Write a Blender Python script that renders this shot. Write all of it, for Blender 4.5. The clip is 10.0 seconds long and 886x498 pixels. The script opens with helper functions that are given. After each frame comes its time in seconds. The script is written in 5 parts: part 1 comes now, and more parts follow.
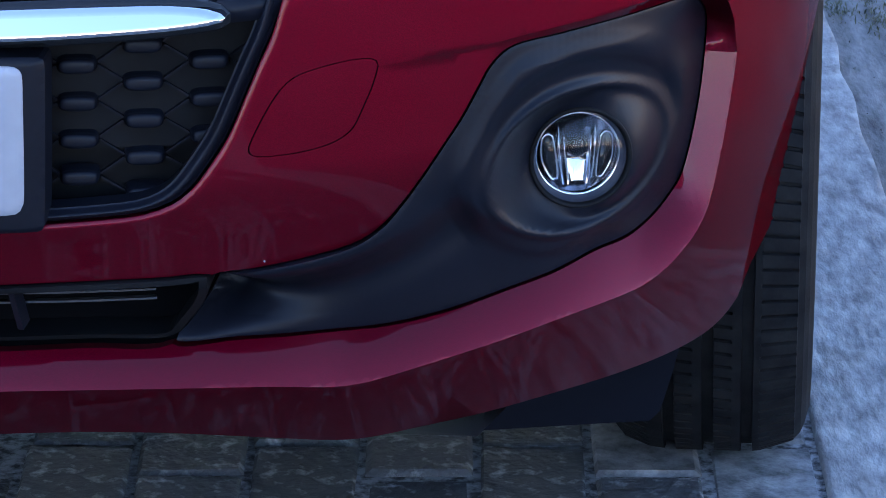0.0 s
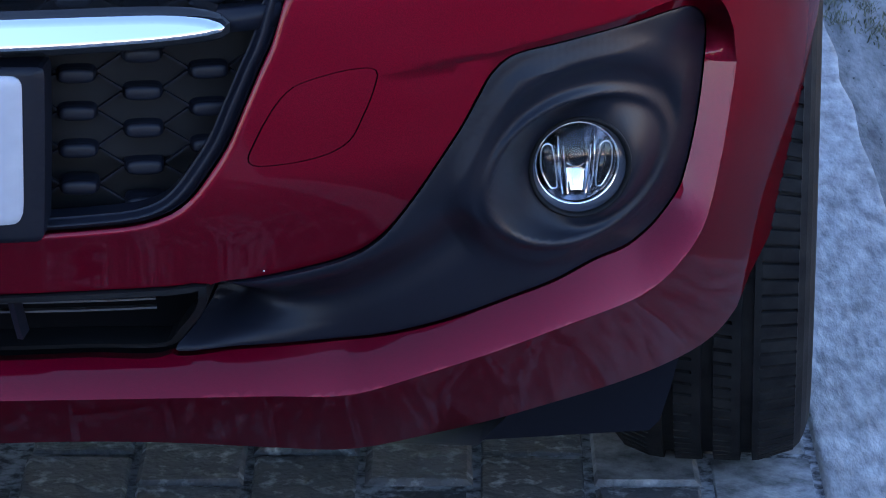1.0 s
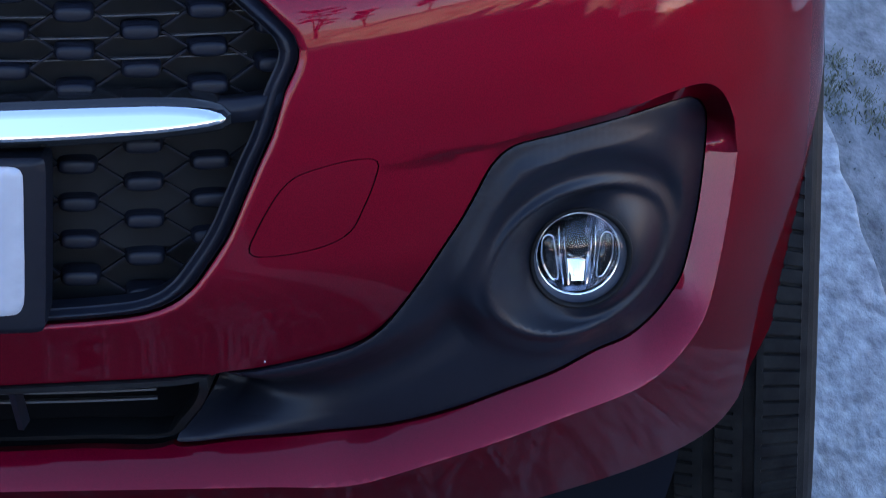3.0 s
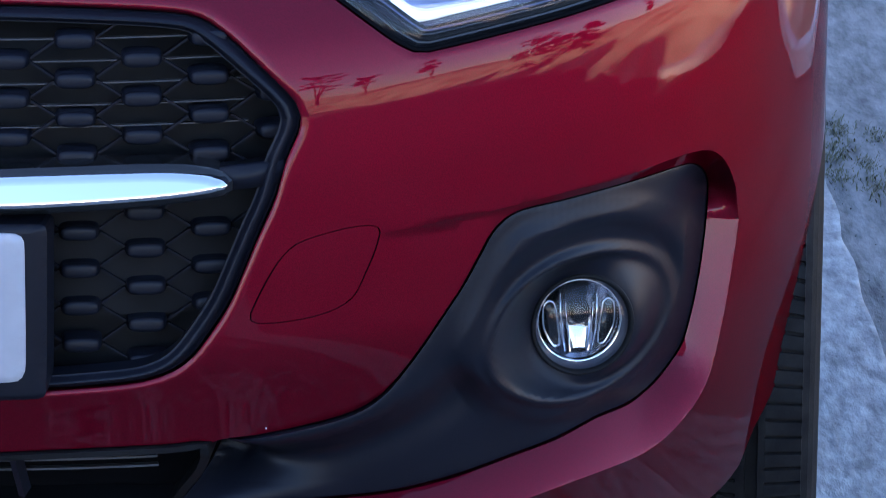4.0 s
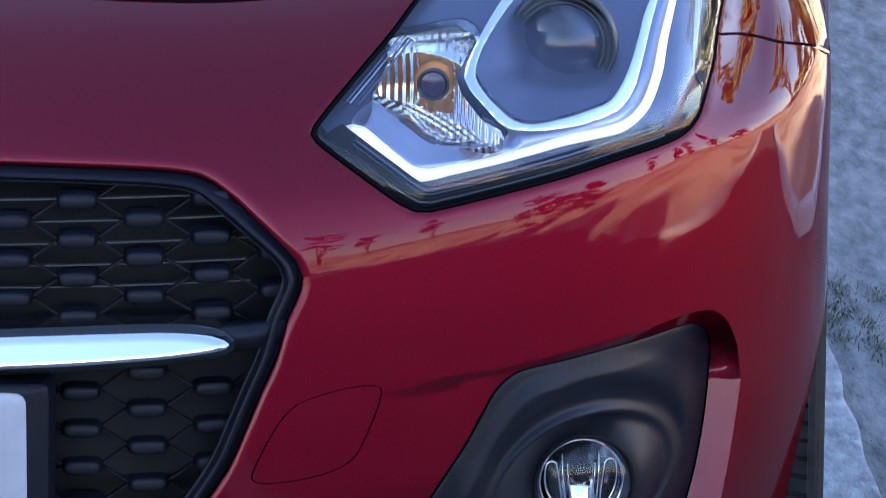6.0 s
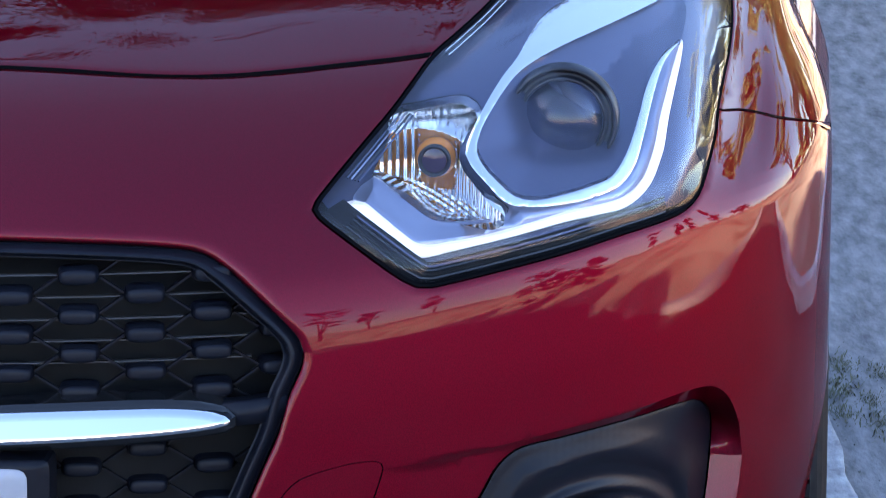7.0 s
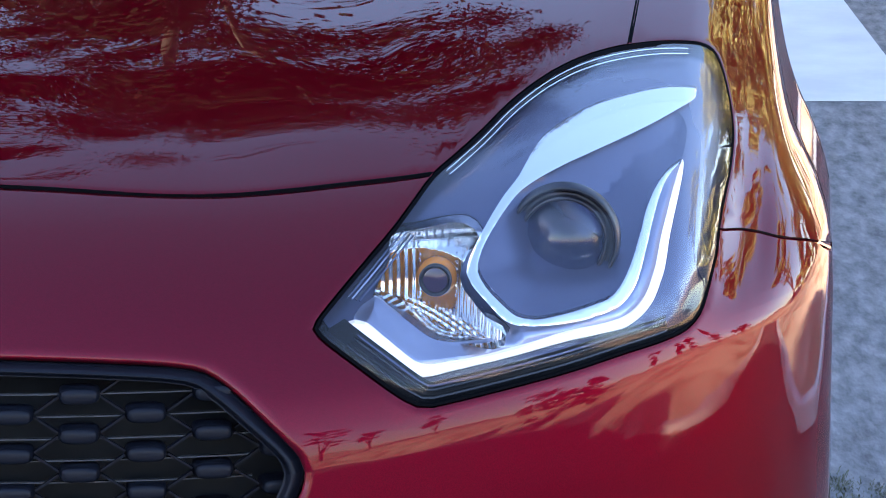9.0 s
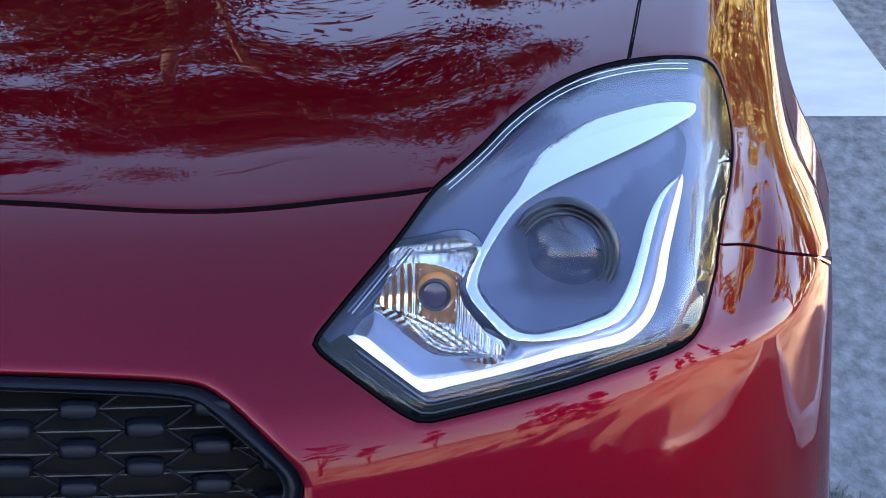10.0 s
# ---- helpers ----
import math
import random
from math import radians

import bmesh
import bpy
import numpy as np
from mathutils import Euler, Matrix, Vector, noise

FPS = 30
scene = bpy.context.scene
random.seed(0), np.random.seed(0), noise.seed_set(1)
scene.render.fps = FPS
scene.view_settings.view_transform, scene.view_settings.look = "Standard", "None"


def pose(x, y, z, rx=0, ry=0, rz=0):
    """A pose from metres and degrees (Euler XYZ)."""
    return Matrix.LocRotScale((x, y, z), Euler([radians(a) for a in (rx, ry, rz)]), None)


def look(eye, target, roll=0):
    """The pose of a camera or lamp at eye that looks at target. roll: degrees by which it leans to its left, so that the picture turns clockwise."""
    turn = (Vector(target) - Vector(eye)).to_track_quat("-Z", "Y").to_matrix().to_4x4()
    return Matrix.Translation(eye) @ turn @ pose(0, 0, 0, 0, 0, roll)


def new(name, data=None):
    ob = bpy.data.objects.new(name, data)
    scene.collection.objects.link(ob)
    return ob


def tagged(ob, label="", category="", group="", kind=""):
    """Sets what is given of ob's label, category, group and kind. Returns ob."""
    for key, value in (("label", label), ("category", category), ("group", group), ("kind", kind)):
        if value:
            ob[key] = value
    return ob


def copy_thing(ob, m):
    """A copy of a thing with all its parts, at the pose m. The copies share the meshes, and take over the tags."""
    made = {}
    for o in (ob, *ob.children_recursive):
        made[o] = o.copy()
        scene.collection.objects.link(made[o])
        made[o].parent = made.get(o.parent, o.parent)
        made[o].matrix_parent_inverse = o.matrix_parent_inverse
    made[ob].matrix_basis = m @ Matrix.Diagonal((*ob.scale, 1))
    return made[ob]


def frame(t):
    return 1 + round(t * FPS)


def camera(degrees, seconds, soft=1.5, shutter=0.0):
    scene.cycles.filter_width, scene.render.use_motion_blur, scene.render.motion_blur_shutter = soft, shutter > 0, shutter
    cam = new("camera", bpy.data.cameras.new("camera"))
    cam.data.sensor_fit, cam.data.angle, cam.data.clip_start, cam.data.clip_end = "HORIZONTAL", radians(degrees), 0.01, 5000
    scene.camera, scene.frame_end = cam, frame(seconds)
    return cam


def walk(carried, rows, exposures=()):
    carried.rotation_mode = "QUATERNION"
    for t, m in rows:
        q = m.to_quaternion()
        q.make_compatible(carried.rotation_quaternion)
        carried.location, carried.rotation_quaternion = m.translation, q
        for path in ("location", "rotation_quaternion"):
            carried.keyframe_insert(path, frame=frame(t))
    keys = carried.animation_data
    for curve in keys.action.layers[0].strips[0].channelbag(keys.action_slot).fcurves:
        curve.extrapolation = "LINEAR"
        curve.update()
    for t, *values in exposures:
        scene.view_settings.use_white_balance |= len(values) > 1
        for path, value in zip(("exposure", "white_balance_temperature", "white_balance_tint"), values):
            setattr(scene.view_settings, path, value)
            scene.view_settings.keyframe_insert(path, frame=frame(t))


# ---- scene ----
cam = camera(12.260, 10.0, soft=0.85, shutter=0.5)
# a tripod's head that tilts up: seconds, tilt, turn
EYE = (0.84, -2.9, 1.43)
TILTS = [
    (0, -19.0000, 5.0000),
    (0.5, -18.9757, 4.9950),
    (1, -18.8681, 4.9934),
    (1.5, -18.5558, 5.0000),
    (2, -18.2858, 5.0017),
    (2.5, -18.0033, 5.0025),
    (4, -16.6820, 5.0266),
    (4.5, -16.2503, 5.0357),
    (5, -15.6993, 5.0382),
    (6.5, -13.8962, 5.0623),
    (7, -13.4060, 5.0706),
    (7.5, -12.9244, 5.0789),
    (8, -12.4940, 5.0797),
    (8.5, -12.0412, 5.0830),
    (9, -11.7475, 5.0847),
    (9.5, -11.5969, 5.0830),
    (10, -11.5391, 5.0789),
]

EXPO, SKY, GLOW, KELVIN, TINT = 3.26, 0.084, 0.05, 6400, 20

walk(cam, [(t, pose(*EYE, 90 + tilt, 0, turn)) for t, tilt, turn in TILTS], exposures=[(0.0, EXPO, KELVIN - 250, TINT), (5.0, EXPO, KELVIN, TINT), (10.0, EXPO + 0.12, KELVIN + 500, TINT)])

# ---- sky and sun: the car stands in open shade, low sun behind it ----
SUN_UP, SUN_TURN = 22.0, -110.0
world = bpy.data.worlds.new("sky")
scene.world = world
world.use_nodes = True
wn = world.node_tree.nodes
sky = wn.new("ShaderNodeTexSky")
sky.sky_type, sky.sun_disc = "NISHITA", False
sky.sun_elevation, sky.sun_rotation = radians(SUN_UP), radians(SUN_TURN)
sky.air_density, sky.dust_density, sky.ozone_density = 1.0, 0.3, 3.0
wn["Background"].inputs["Strength"].default_value = SKY
world.node_tree.links.new(sky.outputs["Color"], wn["Background"].inputs["Color"])
sun = new("sun", bpy.data.lights.new("sun", "SUN"))
sun.data.energy, sun.data.angle, sun.data.color = 4.2, radians(0.6), (1.0, 0.84, 0.64)
_d = Vector((math.sin(radians(SUN_TURN)) * math.cos(radians(SUN_UP)), math.cos(radians(SUN_TURN)) * math.cos(radians(SUN_UP)), math.sin(radians(SUN_UP))))
sun.matrix_world = look(_d * 60, (0, 0, 0))

# ---- materials ----
def material(name, colour, rough=0.5, metal=0.0, **more):
    """A principled material; more: other inputs by name, with _ for a space."""
    m = bpy.data.materials.new(name)
    m.use_nodes = True
    b = m.node_tree.nodes["Principled BSDF"]
    b.inputs["Base Color"].default_value = (*colour, 1)
    b.inputs["Roughness"].default_value, b.inputs["Metallic"].default_value = rough, metal
    for key, value in more.items():
        b.inputs[key.replace("_", " ")].default_value = value
    return m


def coords(m, scale=(1, 1, 1)):
    n, l = m.node_tree.nodes, m.node_tree.links
    tc, mp = n.new("ShaderNodeTexCoord"), n.new("ShaderNodeMapping")
    mp.inputs["Scale"].default_value = scale
    l.new(tc.outputs["Object"], mp.inputs["Vector"])
    return mp.outputs["Vector"]


def noisy(m, size, low, high, detail=5.0, stretch=(1, 1, 1), spread=(0.35, 0.65), into="Base Color", over=None):
    """Varies an input between two values by noise of that size in metres. over: a socket to mix onto instead of low."""
    n, l = m.node_tree.nodes, m.node_tree.links
    t, r = n.new("ShaderNodeTexNoise"), n.new("ShaderNodeValToRGB")
    t.inputs["Scale"].default_value, t.inputs["Detail"].default_value, t.inputs["Roughness"].default_value = 1 / size, detail, 0.6
    l.new(coords(m, stretch), t.inputs["Vector"])
    l.new(t.outputs["Fac"], r.inputs["Fac"])
    r.color_ramp.elements[0].position, r.color_ramp.elements[1].position = spread
    four = lambda c: (*c, 1) if len(c) == 3 else (c[0], c[0], c[0], 1)
    b = n["Principled BSDF"]
    if over is None:
        r.color_ramp.elements[0].color, r.color_ramp.elements[1].color = four(low), four(high)
        out = r.outputs["Color"]
    else:
        mix = n.new("ShaderNodeMix")
        mix.data_type = "RGBA"
        l.new(r.outputs["Color"], mix.inputs["Factor"])
        l.new(over, mix.inputs["A"])
        mix.inputs["B"].default_value = four(high)
        out = mix.outputs["Result"]
    l.new(out, b.inputs[into])
    return out


def rough_bump(m, size, height, detail=6.0, stretch=(1, 1, 1)):
    n, l = m.node_tree.nodes, m.node_tree.links
    t, bp = n.new("ShaderNodeTexNoise"), n.new("ShaderNodeBump")
    t.inputs["Scale"].default_value, t.inputs["Detail"].default_value = 1 / size, detail
    bp.inputs["Strength"].default_value, bp.inputs["Distance"].default_value = 1.0, height
    b = n["Principled BSDF"]
    l.new(coords(m, stretch), t.inputs["Vector"])
    l.new(t.outputs["Fac"], bp.inputs["Height"])
    if b.inputs["Normal"].links:
        l.new(b.inputs["Normal"].links[0].from_socket, bp.inputs["Normal"])
    l.new(bp.outputs["Normal"], b.inputs["Normal"])
    return m


def clear(name, tint=(1, 1, 1), ior=1.5):
    """A thin clear cover: lets light through, with a gloss that grows towards the rim."""
    m = bpy.data.materials.new(name)
    m.use_nodes = True
    n, l = m.node_tree.nodes, m.node_tree.links
    n.remove(n["Principled BSDF"])
    t, g, f, mx = n.new("ShaderNodeBsdfTransparent"), n.new("ShaderNodeBsdfGlossy"), n.new("ShaderNodeLayerWeight"), n.new("ShaderNodeMixShader")
    t.inputs["Color"].default_value, g.inputs["Roughness"].default_value, f.inputs["Blend"].default_value = (*tint, 1), 0.01, 0.5
    pw, ad = n.new("ShaderNodeMath"), n.new("ShaderNodeMath")
    pw.operation, ad.operation = "POWER", "MULTIPLY_ADD"
    pw.inputs[1].default_value, low = 4.2, ((ior - 1) / (ior + 1)) ** 2
    ad.inputs[1].default_value, ad.inputs[2].default_value = 1 - low, low
    l.new(f.outputs["Facing"], pw.inputs[0])
    l.new(pw.outputs[0], ad.inputs[0])
    l.new(ad.outputs[0], mx.inputs["Fac"])
    l.new(t.outputs["BSDF"], mx.inputs[1])
    l.new(g.outputs["BSDF"], mx.inputs[2])
    l.new(mx.outputs["Shader"], n["Material Output"].inputs["Surface"])
    return m


RED = material("red_metallic_paint", (0.19, 0.0016, 0.0115), 0.52, 1.0, Coat_Weight=1.0, Coat_Roughness=0.012, Coat_IOR=1.34, Specular_Tint=(0.25, 0.005, 0.016, 1))
paint = noisy(RED, 0.0009, (0.139, 0.0014, 0.0112), (0.196, 0.0020, 0.0162), 2.0)


def road_dust(m, base, top, bottom, colour):
    """Thin blotchy road dust between two heights, thicker towards the ground."""
    n, l = m.node_tree.nodes, m.node_tree.links
    sep, fall, t, mul, mix = n.new("ShaderNodeSeparateXYZ"), n.new("ShaderNodeMapRange"), n.new("ShaderNodeTexNoise"), n.new("ShaderNodeMath"), n.new("ShaderNodeMix")
    at = coords(m)
    l.new(at, sep.inputs["Vector"])
    l.new(sep.outputs["Z"], fall.inputs["Value"])
    fall.inputs["From Min"].default_value, fall.inputs["From Max"].default_value = top, bottom
    t.inputs["Scale"].default_value, t.inputs["Detail"].default_value, t.inputs["Roughness"].default_value = 38, 10, 0.7
    l.new(at, t.inputs["Vector"])
    mul.operation = "MULTIPLY"
    l.new(fall.outputs["Result"], mul.inputs[0])
    l.new(t.outputs["Fac"], mul.inputs[1])
    mix.data_type = "RGBA"
    l.new(mul.outputs[0], mix.inputs["Factor"])
    l.new(base, mix.inputs["A"])
    mix.inputs["B"].default_value = (*colour, 1)
    l.new(mix.outputs["Result"], n["Principled BSDF"].inputs["Base Color"])


road_dust(RED, paint, 0.285, 0.19, (0.15, 0.07, 0.075))
PLASTIC = material("black_textured_plastic", (0.009, 0.0095, 0.0105), 0.42, Specular_IOR_Level=0.20)
rough_bump(PLASTIC, 0.0007, 0.00003, 2)
noisy(PLASTIC, 0.12, (0.0054, 0.0062, 0.0105), (0.0080, 0.0092, 0.0150))
GLOSS = material("gloss_black_plastic", (0.010, 0.010, 0.011), 0.12)
DARK = material("dull_black_plastic", (0.008, 0.008, 0.009), 0.6, Specular_IOR_Level=0.12)
noisy(DARK, 0.05, (0.006, 0.006, 0.007), (0.012, 0.012, 0.013))
# near black: the intake's inner shade put into the colour; also for black seals
VOID = material("black_seals_and_intake_shade", (0.0040, 0.0042, 0.0052), 0.9, Specular_IOR_Level=0.02)
CHROME = material("chrome", (0.88, 0.89, 0.90), 0.03, 1.0)
RUBBER = material("tyre_rubber", (0.012, 0.012, 0.013), 0.75, Specular_IOR_Level=0.10)
noisy(RUBBER, 0.03, (0.008, 0.008, 0.009), (0.018, 0.018, 0.018))
rough_bump(RUBBER, 0.002, 0.0002)
PLATE_WHITE = material("white_plate", (0.5, 0.5, 0.53), 0.3)
noisy(PLATE_WHITE, 0.06, (0.36, 0.36, 0.39), (0.42, 0.42, 0.45))
CLEAR = clear("clear_polycarbonate")
SILVER = material("silvered_reflector", (0.80, 0.81, 0.83), 0.10, 1.0)
HOUSING = material("grey_lamp_bezel", (0.085, 0.094, 0.155), 0.22, 0.5)
BEZEL_BLACK = material("satin_black_bezel", (0.014, 0.015, 0.022), 0.30)
AMBER = material("amber_bulb", (0.62, 0.20, 0.03), 0.1)
GUIDE = material("white_light_guide", (0.85, 0.87, 0.9), 0.12, Emission_Color=(0.85, 0.93, 1.0, 1), Emission_Strength=GLOW)
PAVER = material("worn_grey_paver", (0.13, 0.13, 0.135), 0.8)
def stone_look(m):
    n, l = m.node_tree.nodes, m.node_tree.links
    o, r = n.new("ShaderNodeObjectInfo"), n.new("ShaderNodeValToRGB")
    l.new(o.outputs["Random"], r.inputs["Fac"])
    r.color_ramp.elements[0].color, r.color_ramp.elements[1].color = (0.042, 0.044, 0.049, 1), (0.080, 0.083, 0.090, 1)
    noisy(m, 0.022, None, (0.36, 0.37, 0.385), 12, (1, 1, 1), (0.53, 0.70), over=r.outputs["Color"])
    rough_bump(m, 0.03, 0.012, 3)
    rough_bump(m, 0.010, 0.004, 10)


stone_look(PAVER)
CONCRETE = material("rough_pale_concrete", (0.3, 0.3, 0.3), 0.85)
noisy(CONCRETE, 0.028, (0.17, 0.17, 0.175), (0.40, 0.40, 0.40), 12, (1.3, 0.5, 1), (0.36, 0.66))
rough_bump(CONCRETE, 0.014, 0.004, 8, (1.4, 0.5, 1))
GRAVEL = material("dark_gravelly_asphalt", (0.09, 0.09, 0.092), 0.9)
noisy(GRAVEL, 0.035, (0.085, 0.085, 0.088), (0.23, 0.228, 0.225), 12, (1.5, 0.4, 1), (0.33, 0.66))
rough_bump(GRAVEL, 0.012, 0.004, 6, (1.4, 0.4, 1))
ASPHALT = material("dark_asphalt", (0.07, 0.07, 0.07), 0.9)
noisy(ASPHALT, 0.5, (0.05, 0.05, 0.052), (0.10, 0.10, 0.10), 8)
PALE = material("white_concrete_band", (0.7, 0.7, 0.7), 0.8)
noisy(PALE, 0.3, (0.54, 0.54, 0.54), (0.66, 0.66, 0.66))
JOINT = material("paver_bed", (0.06, 0.058, 0.055), 0.95)
noisy(JOINT, 0.012, (0.04, 0.04, 0.042), (0.34, 0.34, 0.345), 8, (1, 1, 1), (0.38, 0.58))
EARTH = material("dry_orange_earth", (0.42, 0.25, 0.12), 0.95)
noisy(EARTH, 0.9, (0.30, 0.20, 0.13), (0.62, 0.47, 0.34), 9, (1, 1, 1), (0.36, 0.56))
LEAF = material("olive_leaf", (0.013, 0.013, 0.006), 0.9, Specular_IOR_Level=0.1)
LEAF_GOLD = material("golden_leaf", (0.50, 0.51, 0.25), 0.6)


def translucent(m, colour, share):
    """Lets light through thin leaves."""
    n, l = m.node_tree.nodes, m.node_tree.links
    t, mx = n.new("ShaderNodeBsdfTranslucent"), n.new("ShaderNodeMixShader")
    t.inputs["Color"].default_value, mx.inputs["Fac"].default_value = (*colour, 1), share
    l.new(n["Principled BSDF"].outputs["BSDF"], mx.inputs[1])
    l.new(t.outputs["BSDF"], mx.inputs[2])
    l.new(mx.outputs["Shader"], n["Material Output"].inputs["Surface"])


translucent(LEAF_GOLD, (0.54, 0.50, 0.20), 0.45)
BARK = material("grey_brown_bark", (0.10, 0.075, 0.055), 0.9)
noisy(BARK, 0.1, (0.03, 0.024, 0.02), (0.08, 0.06, 0.045), 6, (1, 1, 0.2))
GRASS = material("weed_green", (0.09, 0.095, 0.05), 0.8)
noisy(GRASS, 0.01, (0.06, 0.07, 0.035), (0.14, 0.13, 0.08))

# ---- the body's basic form, in metres: x across the car, y back from its nose, z up ----
W0, LNOSE, NX = 0.8675, 0.62, 2.6
LIFT = (0.45, 0.022)
PROFILE = [(0.10, 0.075), (0.20, 0.035), (0.30, 0.008), (0.40, 0.0), (0.50, 0.0), (0.58, 0.0025), (0.63, 0.0070), (0.655, 0.0108), (0.68, 0.0195), (0.71, 0.040),
           (0.75, 0.078), (0.80, 0.155), (0.84, 0.265), (0.88, 0.43), (0.92, 0.65), (0.96, 0.93), (1.02, 1.45)]


def spline(points):
    """A smooth monotone curve through points: returns a function for arrays."""
    px, py = (np.array(c, float) for c in zip(*points))
    d = np.diff(py) / np.diff(px)
    m = np.concatenate([[d[0]], np.where(d[1:] * d[:-1] > 0, 2 * d[1:] * d[:-1] / np.where(d[1:] + d[:-1] == 0, 1, d[1:] + d[:-1]), 0), [d[-1]]])

    def f(q):
        q = np.asarray(q, float)
        i = np.clip(np.searchsorted(px, q) - 1, 0, len(px) - 2)
        h = px[i + 1] - px[i]
        t = np.clip((q - px[i]) / h, -1, 2)
        return (1 + 2 * t) * (1 - t) ** 2 * py[i] + t * (1 - t) ** 2 * h * m[i] + t * t * (3 - 2 * t) * py[i + 1] + t * t * (t - 1) * h * m[i + 1]
    return f


nose = spline(PROFILE)
flank = spline([(0.0, 0.85), (0.3, 0.862), (0.5, W0), (0.70, W0), (0.74, 0.8645), (0.78, 0.850), (0.82, 0.836), (0.85, 0.827), (0.9, 0.816), (1.02, 0.785)])


taper = spline([(0.0, 0.0), (0.66, 0.0), (0.71, 0.003), (0.757, 0.014), (0.80, 0.018), (0.845, 0.016), (0.90, 0.015), (1.02, 0.015)])  # the wing leans in above the wheel


def lifted(q):
    """The shoulder runs up towards the flanks: how far the profile is raised there; q: 0 at the middle, 1 at the flank."""
    t = np.clip((q - LIFT[0]) / (1 - LIFT[0]), 0, 1)
    return LIFT[1] * t * t * (3 - 2 * t)


haunch = spline([(0.60, 0.0), (0.738, 0.0), (0.752, 0.006), (0.766, 0.024), (0.780, 0.046), (0.792, 0.060), (0.803, 0.063), (0.822, 0.052), (0.840, 0.046), (0.90, 0.046)])


def cut_back(x, z):
    """The corner is cut back beside the headlamp and swells again over the wheel."""
    t = np.clip((np.asarray(z, float) - 0.685) / 0.075, 0, 1)
    return haunch(np.asarray(x, float)) * t * t * (3 - 2 * t)


def depth(x, z):
    """How far behind the nose the body lies at (x, z)."""
    q = np.clip(np.abs(x) / flank(z), 0, 0.99999)
    return nose(z - lifted(q)) + LNOSE * (1 - np.sqrt(1 - q ** NX)) + cut_back(q * flank(z), z)

# ---- outlines of the panels, as (x, z) ----
GRILLE = [(0.1966, 0.7197), (0.2471, 0.7184), (0.3097, 0.7158), (0.3721, 0.7112), (0.3938, 0.7068), (0.4146, 0.6942), (0.4362, 0.6759), (0.4572, 0.6561), (0.4659, 0.645), (0.4692, 0.635), (0.4672, 0.6223), (0.4596, 0.6053), (0.4505, 0.5736), (0.4409, 0.5517), (0.4303, 0.5261), (0.4175, 0.4959), (0.4048, 0.4752), (0.3886, 0.4538), (0.3751, 0.4437), (0.3542, 0.4367), (0.3249, 0.4339), (0.2745, 0.4314), (0.2238, 0.4298), (0.1983, 0.4295)]
HOOD_EDGE = [(0.1351, 0.8241), (0.2158, 0.8216), (0.2602, 0.8199), (0.3044, 0.8176), (0.3481, 0.8157), (0.3913, 0.8147), (0.4338, 0.8157), (0.4762, 0.8178), (0.5189, 0.8198), (0.5453, 0.8215)]
LAMP = [(0.4727, 0.7338), (0.4746, 0.739), (0.4884, 0.7552), (0.5065, 0.7747), (0.5244, 0.7937), (0.5383, 0.8107), (0.5479, 0.8217), (0.5599, 0.8296), (0.5787, 0.842), (0.5975, 0.8559), (0.6173, 0.8665), (0.6382, 0.874), (0.6601, 0.8784), (0.6875, 0.8805), (0.7202, 0.8794), (0.7489, 0.8752), (0.7597, 0.8711), (0.7671, 0.8628), (0.7752, 0.8448), (0.7799, 0.8248), (0.7793, 0.805), (0.7755, 0.7856), (0.7721, 0.7657), (0.7688, 0.7413), (0.7643, 0.7231), (0.7595, 0.7106), (0.7498, 0.7021), (0.7349, 0.6982), (0.7011, 0.6941), (0.6593, 0.6878), (0.618, 0.6827), (0.577, 0.6775), (0.5627, 0.6758), (0.5516, 0.6773), (0.542, 0.6826), (0.5186, 0.6991), (0.4924, 0.7174), (0.477, 0.7285)]
HOOD_SEAM = [(0.6881, 0.8819), (0.6894, 0.8936), (0.6908, 0.9093), (0.6921, 0.9264), (0.6951, 0.9523)]
FENDER_SEAM = [(0.7757, 0.7648), (0.8074, 0.7547), (0.8399, 0.7387), (0.8567, 0.7242)]
BEZEL = [(0.6256, 0.5408), (0.6651, 0.5441), (0.7071, 0.5452), (0.7498, 0.5436), (0.7591, 0.5405), (0.7661, 0.5292), (0.7702, 0.5155), (0.7709, 0.5027), (0.7699, 0.4828), (0.7674, 0.4558), (0.7636, 0.4294), (0.7584, 0.4037), (0.7522, 0.3824), (0.7437, 0.3693), (0.7307, 0.3564), (0.7133, 0.3473), (0.6873, 0.3435), (0.6569, 0.3357), (0.6226, 0.3296), (0.5799, 0.3216), (0.5374, 0.316), (0.5119, 0.3145), (0.4738, 0.3162), (0.4188, 0.3186), (0.3705, 0.3194), (0.3844, 0.3357), (0.3977, 0.3563), (0.403, 0.3802), (0.4361, 0.384), (0.4695, 0.3886), (0.4988, 0.3941), (0.5155, 0.3998), (0.5323, 0.4114), (0.5448, 0.4257), (0.5574, 0.4423), (0.5757, 0.4692), (0.5906, 0.4919), (0.603, 0.5148), (0.6113, 0.5292)]
INTAKE = [(0.1868, 0.3765), (0.2467, 0.379), (0.3102, 0.3806), (0.3733, 0.3813), (0.4009, 0.3818), (0.4012, 0.3701), (0.3964, 0.3564), (0.3827, 0.3363), (0.3679, 0.3196), (0.304, 0.3203), (0.2395, 0.3195), (0.1788, 0.3178)]
